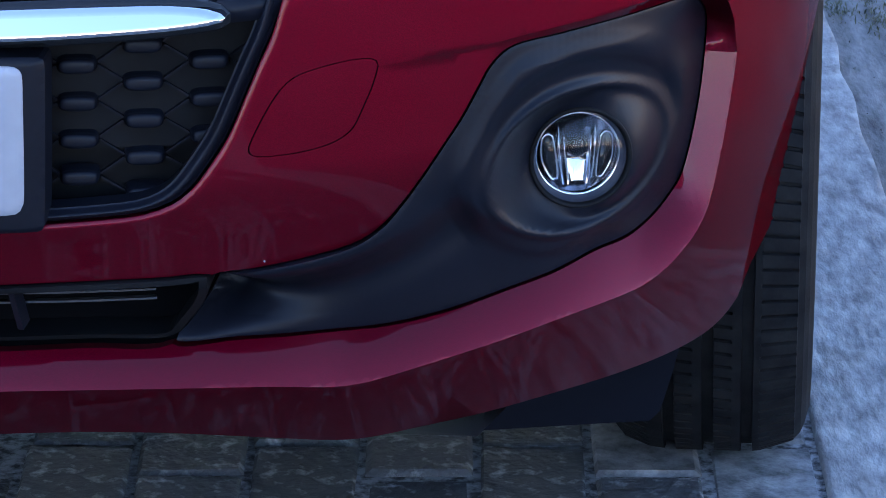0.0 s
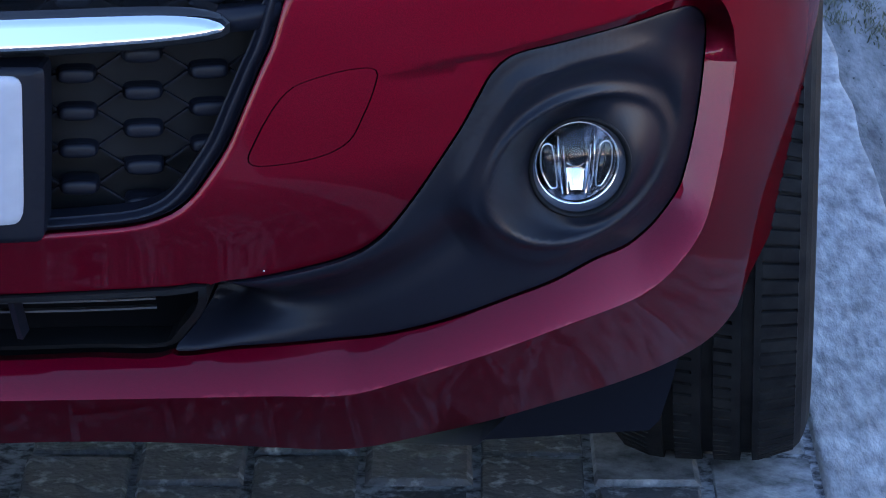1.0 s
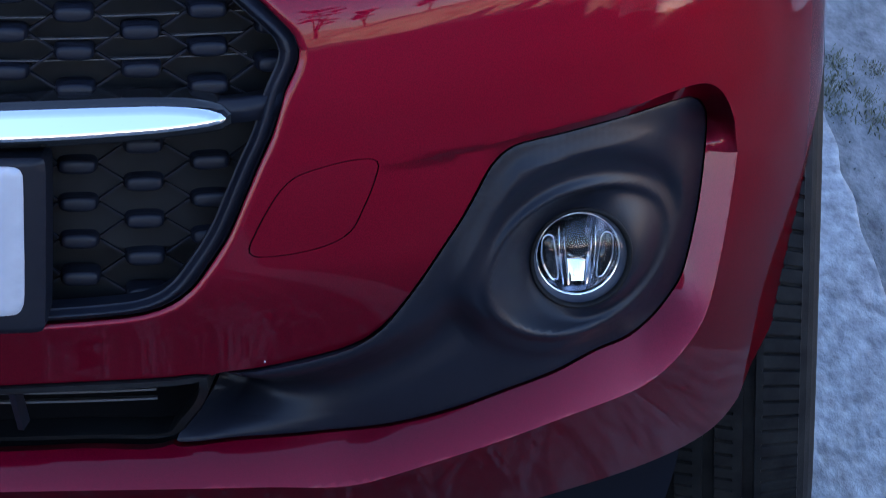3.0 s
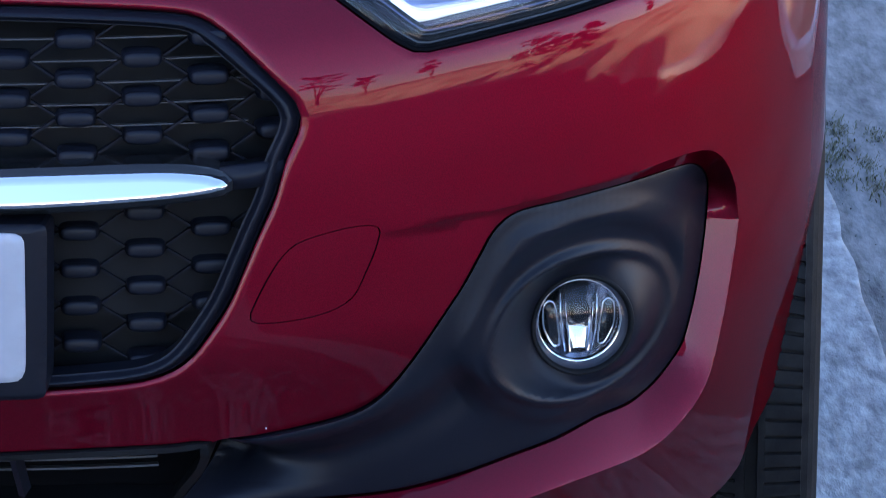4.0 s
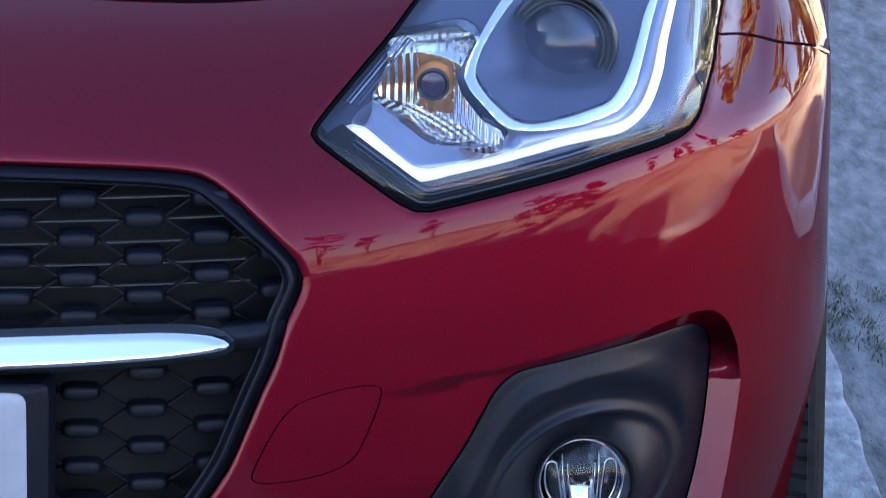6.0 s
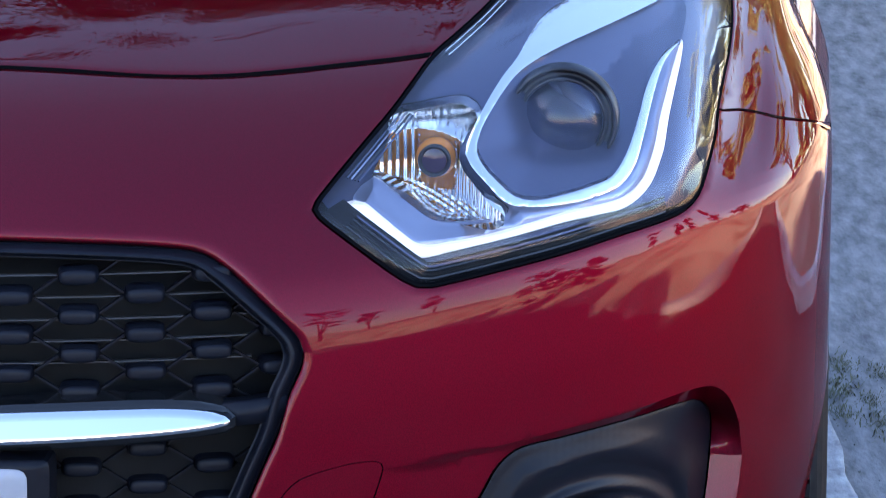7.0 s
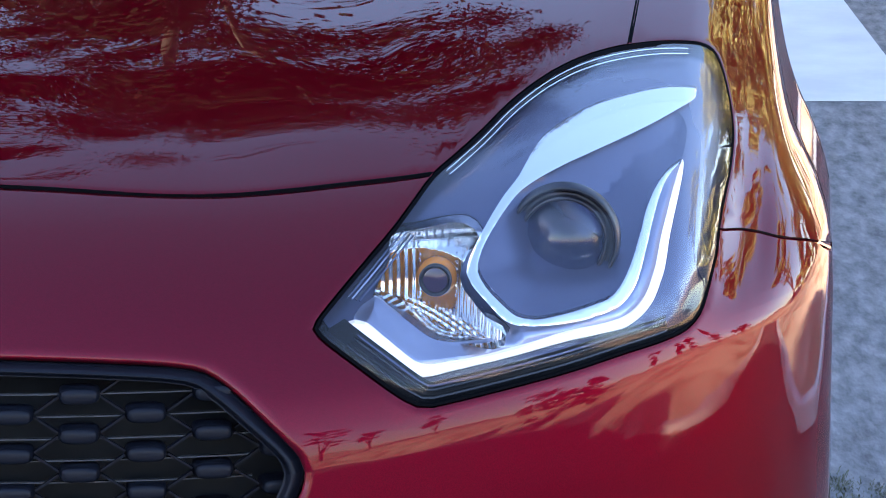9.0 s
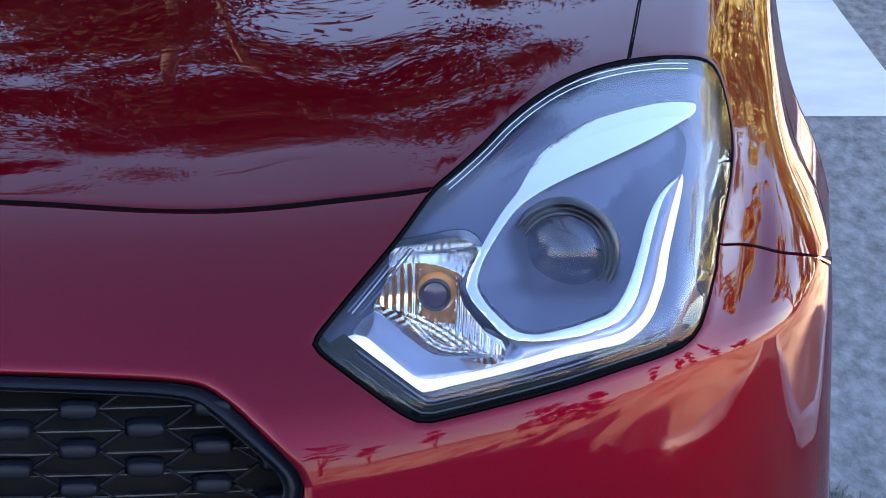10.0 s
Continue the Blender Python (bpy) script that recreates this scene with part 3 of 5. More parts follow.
def sink_bumper(x, z):
    q = np.stack([round_angle(x, z) * SK, np.asarray(z)], 1)
    d = off_line(q, edge)
    ins = within(q, pocket)
    dc = off_line(q, crease)
    x, z = np.asarray(x), np.asarray(z)
    # the ledge above the crease, steeper under the brow
    shelf = SHELF + 7 * np.minimum(d, 0.05)
    beside = shelf + (LEDGE - shelf) * np.clip((z - 0.34) / 0.06, 0, 1) * np.clip((x - 0.70) / 0.05, 0, 1)
    under = 0.7 * np.clip((x - 0.605) / 0.07, 0, 1) + 1.1 * np.clip((x - 0.68) / 0.09, 0, 1)
    t = np.clip((z - 0.488) / 0.03, 0, 1)
    t = t * t * (3 - 2 * t)
    y = np.where(ins, d * (beside * (1 - t) + under * t), 0.0)
    below = (~ins) & (z < 0.47)
    y += np.where(below, UNDERCUT * 0.11 * (1 - np.exp(-dc / 0.11)) * soft_step((0.47 - z) / 0.17), 0)
    # a soft fold runs on from the brow to the tow cover
    df = off_line(q, fold_line)
    low = z < np.interp(x, [0.52, 0.63], [0.5405, 0.5495])
    y += np.where(low, 0.0014 * np.exp(-df / 0.045) * (1 - np.exp(-(df / 0.0022) ** 2)), 0) * np.clip((x - 0.515) / 0.06, 0.1, 1) * (1 - np.clip((x - 0.60) / 0.05, 0, 1))
    y += roll(off_line(q, grille_line), 0.006 + 0.006 * soft_step((z - 0.655) / 0.04))
    y += roll(off_line(q, lamp_line), 0.006) * 0.6
    y += roll(off_line(q, hood_edge), 0.002) * 0.6
    return y


panel("bumper", bumper_line, [np.concatenate([grille_line, [[-0.05, GRILLE[-1][1]], [-0.05, GRILLE[0][1]]]]), bezel_line,
      np.concatenate([intake_line, [[-0.05, INTAKE[-1][1]], [-0.05, INTAKE[0][1]]]]), inset(tow_line, 0.0008)],
      RED, car, sink_bumper, gap=0.0012, step=0.008, lines=[edge[3:-2]] + [inset(grille_line, -g)[3:-3] for g in (0.002, 0.004, 0.0062, 0.009, 0.0115)] + [inset(lamp_line, -g)[i_seam + 8:-3] for g in (0.0035, 0.007)], label="dark red metallic bumper skin", mirror=True, fine=[grille_line])
panel("tow_cover", tow_line, [], RED, car, None, gap=0.0003, step=0.012, lift=0.0002)

# bonnet and wing
top_z = 0.965
hood_seam = smooth_line(flat(HOOD_SEAM), 0.012)
seam_top = hood_seam[-1]
hood_line = np.concatenate([hood_edge, lamp_top, hood_seam, [[seam_top[0] * 0.98, top_z + 0.02], [0.0, top_z + 0.02]]])


def sink_hood(x, z):
    q = np.stack([round_angle(x, z) * SK, np.asarray(z)], 1)
    return 0.003 * np.sin(21 * np.asarray(x) + 1.0) * np.sin(70 * np.asarray(z) + 9 * np.asarray(x)) + roll(off_line(q, hood_edge), 0.005) * 1.2 + roll(off_line(q, lamp_top), 0.004)


panel("bonnet", hood_line, [], RED, car, sink_hood, gap=0.0012, step=0.012, mirror=True, lines=[hood_edge[2:-3] + (0, g) for g in (0.0035, 0.0055, 0.0085)], label="dark red metallic bonnet")
wing_side = np.array([[float(side_angle(y, z)) * SK, z] for y, z in
                      ((1.75, 0.965), (1.75, 0.60), (1.75, 0.22), (1.14, 0.22), (1.12, 0.32), (1.09, 0.44), (1.02, 0.54), (0.93, 0.61), (0.82, 0.645), (0.73, 0.655))])
wing_line = np.concatenate([lamp_outer[::-1], hood_seam, [[seam_top[0] * 0.985, top_z + 0.02]], wing_side, fender_seam[::-1]])
wing = panel("wing", wing_line, [], RED, car, lambda x, z: roll(off_line(np.stack([round_angle(x, z) * SK, np.asarray(z)], 1), lamp_outer), 0.005), gap=0.0008, step=0.012, lines=[inset(lamp_line, -g)[i_top + 4:i_seam - 3] for g in (0.003, 0.0045, 0.007)], label="dark red metallic front wing")

# ---- black surround of the fog lamp ----
rim_at = np.stack(skin(bezel_line[:, 0] / SK, bezel_line[:, 1]) + (bezel_line[:, 1],), 1)
rim_sink = sink_bumper(rim_at[:, 0], rim_at[:, 2]) + 0.0005
left = np.zeros(len(bezel_line), bool)
left[i_b:] = True
rim_sink[left] = 0.002
FOG = (0.676, 0.428)
FOG_TURN = 0.27
FOG_Y = 0.232
BOWL = (0.079, 0.082)
bowl_mid = (0.678, 0.445)
RIM = (0.676, 0.432, 0.0665, 0.0625)
fold = smooth_line(flat([(0.30, 0.352), (0.46, 0.356), (0.52, 0.368), (0.56, 0.383), (0.592, 0.405)]), 0.01)


def sink_surround(x, z):
    x, z = np.asarray(x), np.asarray(z)
    q = np.stack([round_angle(x, z) * SK, z], 1)
    d2 = ((q[:, None, :] - bezel_line[None, :, :]) ** 2).sum(2) + 6e-5
    w = d2 ** -1.5
    y = (w * rim_sink[None, :]).sum(1) / w.sum(1)
    edge_d = np.sqrt(np.maximum(d2.min(1) - 6e-5, 0))
    r = np.hypot((x - bowl_mid[0]) / BOWL[0], (z - bowl_mid[1]) / BOWL[1])
    soft = np.clip(edge_d / 0.02, 0, 1)
    lip = np.exp(-((r - 1.0) / np.where(r > 1, 0.18, 0.15)) ** 2) * 0.010 * soft
    r1 = np.hypot((x - RIM[0]) / RIM[2], (z - RIM[1]) / RIM[3])
    lip = lip + np.exp(-((r1 - 1.0) / 0.085) ** 2) * 0.0085 - 0.005 * np.clip((1.15 - r) / 0.3, 0, 1)
    r2 = np.hypot((x - FOG[0]) / 0.037, (z - FOG[1]) / 0.039)
    t = np.clip((1.0 - r1) / np.maximum(1.0 - r1 + 0.45 * (r2 - 1.0), 1e-3), 0, 1)
    t = np.where(r1 < 1, np.where(r2 < 1, 1, t), 0)
    t = t * t * (3 - 2 * t)
    plane = FOG_Y + FOG_TURN * (x - FOG[0]) - depth(x, z)
    df = off_line(q, fold)
    valley = 0.019 * np.exp(-(df / 0.020) ** 2) * np.clip(edge_d / 0.015, 0, 1) * np.clip((r - 1.05) / 0.3, 0, 1) * np.clip((x - 0.34) / 0.06, 0, 1)
    return (y - lip + valley) * (1 - t) + plane * t + roll(edge_d, 0.004) * 0.5


fog_hole = np.array([flat([(FOG[0] + 0.0365 * math.cos(a), FOG[1] + 0.0385 * math.sin(a))])[0] for a in np.linspace(0, 2 * math.pi, 64, endpoint=False)])
panel("fog_lamp_surround", bezel_line, [fog_hole], PLASTIC, car, sink_surround, gap=0.0007, step=0.0036, label="matt black plastic fog lamp surround")

CHIP = (0.4441, 0.0574, 0.3936)
# a pale stone chip low on the bumper
bm = bmesh.new()
bmesh.ops.create_icosphere(bm, subdivisions=1, radius=0.0009)
bmesh.ops.translate(bm, verts=bm.verts, vec=CHIP)
part("stone_chip", bm, PLATE_WHITE, car)

# dark inner structure behind the skins
core_line = np.concatenate([hood_edge + (0, 0.05), [[0.74 * SK, 0.92], [1.2 * SK, 0.90]], [[1.40 * SK, 0.72], [1.0 * SK, 0.62]], [[1.0 * SK, 0.26], [0.8 * SK, 0.24], [0.0, 0.27]]])
panel("inner_structure", core_line, [], DARK, car, None, lift=0.10, step=0.03, back=0, mirror=True)
bm = bmesh.new()
box3 = [(-0.6, 0.16, 0.215), (0.6, 0.16, 0.215), (0.66, 0.42, 0.20), (0.66, 1.75, 0.20), (-0.66, 1.75, 0.20), (-0.66, 0.42, 0.20)]
bm.faces.new([bm.verts.new(p) for p in box3])
part("underbody", bm, DARK, car, smooth=False)
AXLE = (0.758, 0.294)
bm = bmesh.new()
arc = [bm.verts.new((x, AXLE[0] + 0.335 * math.cos(a), AXLE[1] + 0.335 * math.sin(a))) for a in np.linspace(radians(-15), radians(118), 20) for x in (0.62, 0.845)]
for i in range(0, len(arc) - 2, 2):
    bm.faces.new((arc[i], arc[i + 1], arc[i + 3], arc[i + 2]))
bm.faces.new([arc[i] for i in range(0, len(arc), 2)] + [bm.verts.new((0.62, 0.43, 0.5)), bm.verts.new((0.62, 0.40, 0.2))])
part("wheel_arch_liner", bm, DARK, car)
# deflector in front of the tyre
bm = bmesh.new()
prof = [(0.56, 0.27), (0.56, 0.140), (0.585, 0.1285), (0.728, 0.1285), (0.737, 0.137), (0.748, 0.175), (0.757, 0.215), (0.765, 0.27)]
f = bm.faces.new([bm.verts.new((x, 0.42 + 0.25 * (x - 0.7), z)) for x, z in prof])
ext = bmesh.ops.extrude_face_region(bm, geom=[f])
bmesh.ops.translate(bm, verts=[v for v in ext["geom"] if isinstance(v, bmesh.types.BMVert)], vec=(0, 0.006, 0))
bmesh.ops.recalc_face_normals(bm, faces=bm.faces)
part("tyre_deflector", bm, material("matt_black_deflector", (0.0075, 0.0085, 0.0130), 0.8, Specular_IOR_Level=0.03), car, "black plastic deflector ahead of the tyre", smooth=False)

# ---- grille ----
def open_hole(line, g):
    """An opening inside a line that ends on the car's middle: drawn in by g and carried past the middle."""
    p = inset(line, g)
    p[0], p[-1] = (-0.03, p[0][1] if abs(p[0][1] - line[0][1]) > g / 2 else p[1][1]), (-0.03, p[-2][1])
    p[0] = (-0.03, p[1][1])
    return p


grille_in = open_hole(grille_line, 0.0098)
edge_gr = grille_line[1:-1]
grille = panel("grille", grille_line, [grille_in], PLASTIC, car,
               lambda x, z: 0.003 + 0.004 * np.cos(np.clip(off_line(np.stack([round_angle(x, z) * SK, z], 1), edge_gr) / 0.0098, 0, 1) * 2 * math.pi),
               back=0.022, step=0.02, lift=0.003, label="black plastic grille frame", mirror=True, lines=[inset(grille_line, g)[2:-2] for g in (0.0017, 0.0033, 0.0049, 0.0065, 0.0082)])
panel("backing", grille_line, [], DARK, grille, None, lift=0.065, back=0, step=0.03, mirror=True)


def on_skin(x, z, lift):
    """A place and a frame on the skin, for things set into it."""
    a = abs(x)
    y = float(depth(np.array([a]), np.array([z]))[0])
    dx = (float(depth(np.array([a + 0.004]), np.array([z]))[0]) - float(depth(np.array([max(a - 0.004, 0)]), np.array([z]))[0])) / 0.008 * (1 if x >= 0 else -1)
    dz = (float(depth(np.array([a]), np.array([z + 0.004]))[0]) - float(depth(np.array([a]), np.array([z - 0.004]))[0])) / 0.008
    ex = Vector((1, dx * 0.8, 0)).normalized()
    ez = Vector((0, dz, 1)).normalized()
    n = ex.cross(ez).normalized() * -1
    ez = n.cross(ex) * -1 if n.cross(ex).z < 0 else n.cross(ex)
    m = Matrix((ex, -n if n.y < 0 else n, ez)).transposed().to_4x4()
    m.translation = (x, y + lift, z)
    return m


def on_grille(x, z, lift):
    """A place on the grille's insert, which stands upright behind the skin."""
    m = on_skin(x, 0.56, lift + 0.020 + 0.12 * max(z - 0.66, 0))
    m.translation.z = z
    return m


def pod_mesh(name, half_l, half_h):
    bm = bmesh.new()
    shape = []
    for k in range(20):
        a = 2 * math.pi * k / 20
        c, s = math.cos(a), math.sin(a)
        shape.append((math.copysign(abs(c) ** 0.42, c) * half_l * (1 - 0.16 * abs(s) ** 3), math.copysign(abs(s) ** 0.6, s) * half_h))
    rings = []
    for scale, y in ((1.13, 0.012), (1.13, -0.001), (1.02, -0.002), (1.0, -0.007), (0.93, -0.0095), (0.78, -0.0108), (0.4, -0.0114)):
        rings.append([bm.verts.new((x * (scale if scale > 0.9 else 1 - (1 - scale) * 0.55) if scale <= 1 else x + math.copysign((scale - 1) * half_h, x), y, z * scale)) for x, z in shape])
    for p, q in zip(rings[:-1], rings[1:]):
        for i in range(20):
            bm.faces.new((p[i], p[(i + 1) % 20], q[(i + 1) % 20], q[i]))
    bm.faces.new(rings[-1])
    bmesh.ops.recalc_face_normals(bm, faces=bm.faces)
    me = bpy.data.meshes.new(name)
    bm.to_mesh(me)
    bm.free()
    me.polygons.foreach_set("use_smooth", [True] * len(me.polygons))
    me.materials.append(PLASTIC)
    return me


POD = pod_mesh("grille_pod", 0.0146, 0.0060)
DX, DZ, ZTOP = 0.0489, 0.0296, 0.7232
inner_edge = inset(grille_line, 0.0098)
wide = inset(grille_line, 0.001)


def strut(a, b):
    bm = bmesh.new()
    bar(bm, a, b, 0.005, 0.0015, (0, 0, 1))
    part("grille_strut", bm, PLASTIC, grille, smooth=False)


for side in (1, -1):
    for i in range(0, 10):
        x = 0.0087 + DX * i
        if x > 0.47 or (side < 0 and i == 0):
            continue
        for j in range(0, 10):
            z = ZTOP - DZ * (j + (0.0 if i % 2 == 0 else 0.5)) + (x - 0.30) * -0.004
            q = flat([(x, z)])
            if not within(q, wide)[0] or z > 0.705 or 0.566 < z < 0.600:
                continue
            ob = new("grille_pod", POD)
            ob.parent = grille
            ob.matrix_world = on_grille(x * side, z, 0.022)
            for tx in (1, -1):
                for tz in (0.5, -0.5):
                    x2, z2 = x + tx * (DX - 0.016), z + tz * DZ
                    if not within(flat([(x2, z2)]), inner_edge)[0] or x2 < 0:
                        if not within(flat([((x + x2) / 2, (z + z2) / 2)]), inner_edge)[0]:
                            continue
                    if tx < 0:
                        continue
                    a = on_grille((x + tx * 0.0155) * side, z + tz * 0.003, 0.0235).translation
                    b = on_grille(x2 * side, z2 - tz * 0.003, 0.0235).translation
                    strut(a, b)
            # the strut from the pod's inner end, where no pod stands before it
            for tz in (0.5, -0.5):
                x2, z2 = x - (DX - 0.016), z + tz * DZ
                if x2 > 0 and within(flat([(x2, z2)]), inner_edge)[0]:
                    a = on_grille((x - 0.0155) * side, z + tz * 0.003, 0.0238).translation
                    b = on_grille(x2 * side, z2 - tz * 0.003, 0.0238).translation
                    strut(a, b)
SLAT = material("grey_plastic_slat", (0.05, 0.05, 0.055), 0.5)
# slats behind the upper openings, closed sheet behind the lower ones
for k in range(8):
    z = 0.7105 - 0.0168 * k
    if z < 0.612:
        break
    xs = [x for x in np.linspace(-0.428, 0.428, 45) if within(flat([(max(abs(x), 0.001), z)]), grille_line)[0]]
    bm = sweep(bmesh.new(), [on_grille(x, z, 0.026).translation for x in xs], 0.004, 0.0011)
    part("slat", bm, SLAT, grille, smooth=False)
low_sheet = np.array([p for p in grille_line if p[1] < 0.575])
low_sheet = np.concatenate([[[0.0, 0.575]], [[low_sheet[0][0], 0.575]], low_sheet])
panel("blanking_sheet", low_sheet, [], DARK, grille, lambda x, z: np.where(z < 0.474, 0.03, 0.0), lift=0.047, back=0, step=0.012, mirror=True)

ARM_Z = CHROME_BAR[7][1] - 0.001
# chrome bar in its black carrier
close_mid = lambda pts: smooth_line(flat([(0.0, pts[0][1])] + pts + [(0.0, pts[-1][1])]), 0.005)
back_line, chrome_line = close_mid(BAR_BACK), close_mid(CHROME_BAR)
carrier = panel("bar_carrier", back_line, [], GLOSS, grille, lambda x, z: roll(off_line(np.stack([round_angle(x, z) * SK, z], 1), back_line[1:-1]), 0.006), lift=-0.002, back=0.03, step=0.005, mirror=True, lines=[inset(back_line, g)[3:-3] for g in (0.002, 0.005)], label="gloss black carrier of the chrome bar")
panel("chrome_bar", chrome_line, [], CHROME, grille, lambda x, z: roll(off_line(np.stack([round_angle(x, z) * SK, z], 1), chrome_line[1:-1]), 0.005) * 0.8 + 0.42 * (z - 0.60), lift=-0.012, back=0.012, step=0.004, mirror=True, lines=[inset(chrome_line, g)[3:-3] for g in (0.0012, 0.0025, 0.005)], label="polished chrome grille bar")
# the carrier's arm out to the frame
bm = sweep(bmesh.new(), [on_skin(x, z, 0.016).translation for x, z in ((0.405, ARM_Z), (0.43, ARM_Z + 0.001), (0.456, ARM_Z + 0.004))], 0.02, 0.017)
part("carrier_arm", bm, PLASTIC, grille)

# number plate, plain
frame_line, plate_line = close_mid(PLATE_FRAME), close_mid(PLATE)
holder = panel("plate_holder", frame_line, [], PLASTIC, car, lambda x, z: roll(off_line(np.stack([round_angle(x, z) * SK, z], 1), frame_line[1:-1]), 0.006) * 0.8, lift=-0.016, back=0.03, step=0.006, mirror=True, label="black plastic plate holder")
panel("number_plate", plate_line, [], PLATE_WHITE, holder, lambda x, z: roll(off_line(np.stack([round_angle(x, z) * SK, z], 1), plate_line[1:-1]), 0.003) * 0.5, lift=-0.019, back=0.004, step=0.006, mirror=True, label="plain white number plate")

# lower intake
intake_in = open_hole(intake_line, 0.0055)
intake = panel("lower_intake", intake_line, [intake_in], DARK, car, lambda x, z: np.interp(z, [0.32, 0.375], [0.044, 0.004]), lift=0.003, back=0.05, step=0.008, gap=0.0006, mirror=True, label="black plastic lower intake frame")
# sheet coloured black to stand for the shade deep in the intake
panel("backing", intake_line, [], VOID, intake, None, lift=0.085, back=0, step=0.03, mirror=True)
for z, lift in ((0.3660, 0.034), (0.3570, 0.038)):
    bm = sweep(bmesh.new(), [on_skin(x, z, lift).translation for x in np.linspace(-0.358, 0.358, 31)], 0.006, 0.0016)
    part("slat", bm, SLAT, intake, smooth=False)
for side in (1, -1):
    bm = bmesh.new()
    bar(bm, on_skin(0.258 * side, 0.34, 0.03).translation, on_skin(0.254 * side, 0.374, 0.02).translation, 0.005, 0.012)
    part("upright", bm, PLASTIC, intake, smooth=False)

# ---- fog lamp ----
fog = new("fog_lamp")
fog.parent = car
tagged(fog, "round clear fog lamp with chrome reflector")
fog.matrix_world = pose(FOG[0], FOG_Y, FOG[1], 0, 0, math.degrees(math.atan(FOG_TURN)))
part("ring", lathe([(0.0425, 0.010), (0.0424, -0.0008), (0.0412, -0.0032), (0.0392, -0.0022), (0.0380, 0.001), (0.0378, 0.012)], 64), DARK, fog, "gloss black ring")
part("glass", lathe([(0.0379, 0.001), (0.0365, -0.002), (0.030, -0.0066), (0.022, -0.0096), (0.011, -0.0116), (0.0005, -0.0121)], 64), CLEAR, fog, "clear domed glass").visible_shadow = False
part("skirt", lathe([(0.0378, 0.001), (0.0352, 0.010), (0.0342, 0.0125)], 64), material("satin_grey_skirt", (0.05, 0.055, 0.075), 0.35), fog, "satin grey inner skirt")
SOFT_SILVER = material("dulled_reflector", (0.36, 0.37, 0.42), 0.16, 1.0)
noisy(SOFT_SILVER, 0.006, (0.28, 0.29, 0.33), (0.44, 0.45, 0.50))


def dish(x, z):
    """Depth of the fog lamp's reflector: a bowl with upright facets."""
    q = x / 0.0345
    r2 = min(1.0, (x * x + z * z) / 0.0345 ** 2)
    facet = 0.0020 * abs(math.sin(q * 2.6 * math.pi)) + (0.0012 * abs(math.sin(z / 0.0042 * math.pi)) if z > 0.019 else 0.0)
    return 0.0125 + 0.020 * (1 - r2) - facet * (1 - r2)


bm = bmesh.new()
nr, na = 24, 96
rows = [[bm.verts.new((x, dish(x, z), z)) for x, z in ((r * math.cos(2 * math.pi * k / na), r * math.sin(2 * math.pi * k / na)) for k in range(na))] for r in (0.0345 * i / nr + 1e-4 for i in range(nr + 1))]
for p, q in zip(rows[:-1], rows[1:]):
    for k in range(na):
        bm.faces.new((p[k], q[k], q[(k + 1) % na], p[(k + 1) % na]))
part("reflector", bm, SOFT_SILVER, fog, "silvered faceted reflector")
bm = lathe([(0.0345, 0.0125), (0.0352, 0.0105), (0.0340, 0.0098), (0.0328, 0.0120), (0.0325, 0.0150)], 96)
part("reflector_rim", bm, CHROME, fog, "bright chrome rim")
bm = lathe([(0.0001, -0.002), (0.0055, -0.0015), (0.0085, 0.002), (0.0095, 0.008), (0.0105, 0.010), (0.0105, 0.030)], 32)
bmesh.ops.translate(bm, verts=bm.verts, vec=(-0.001, 0.004, 0.0070))
part("bulb_shield", bm, GLOSS, fog, "dark bulb shield")
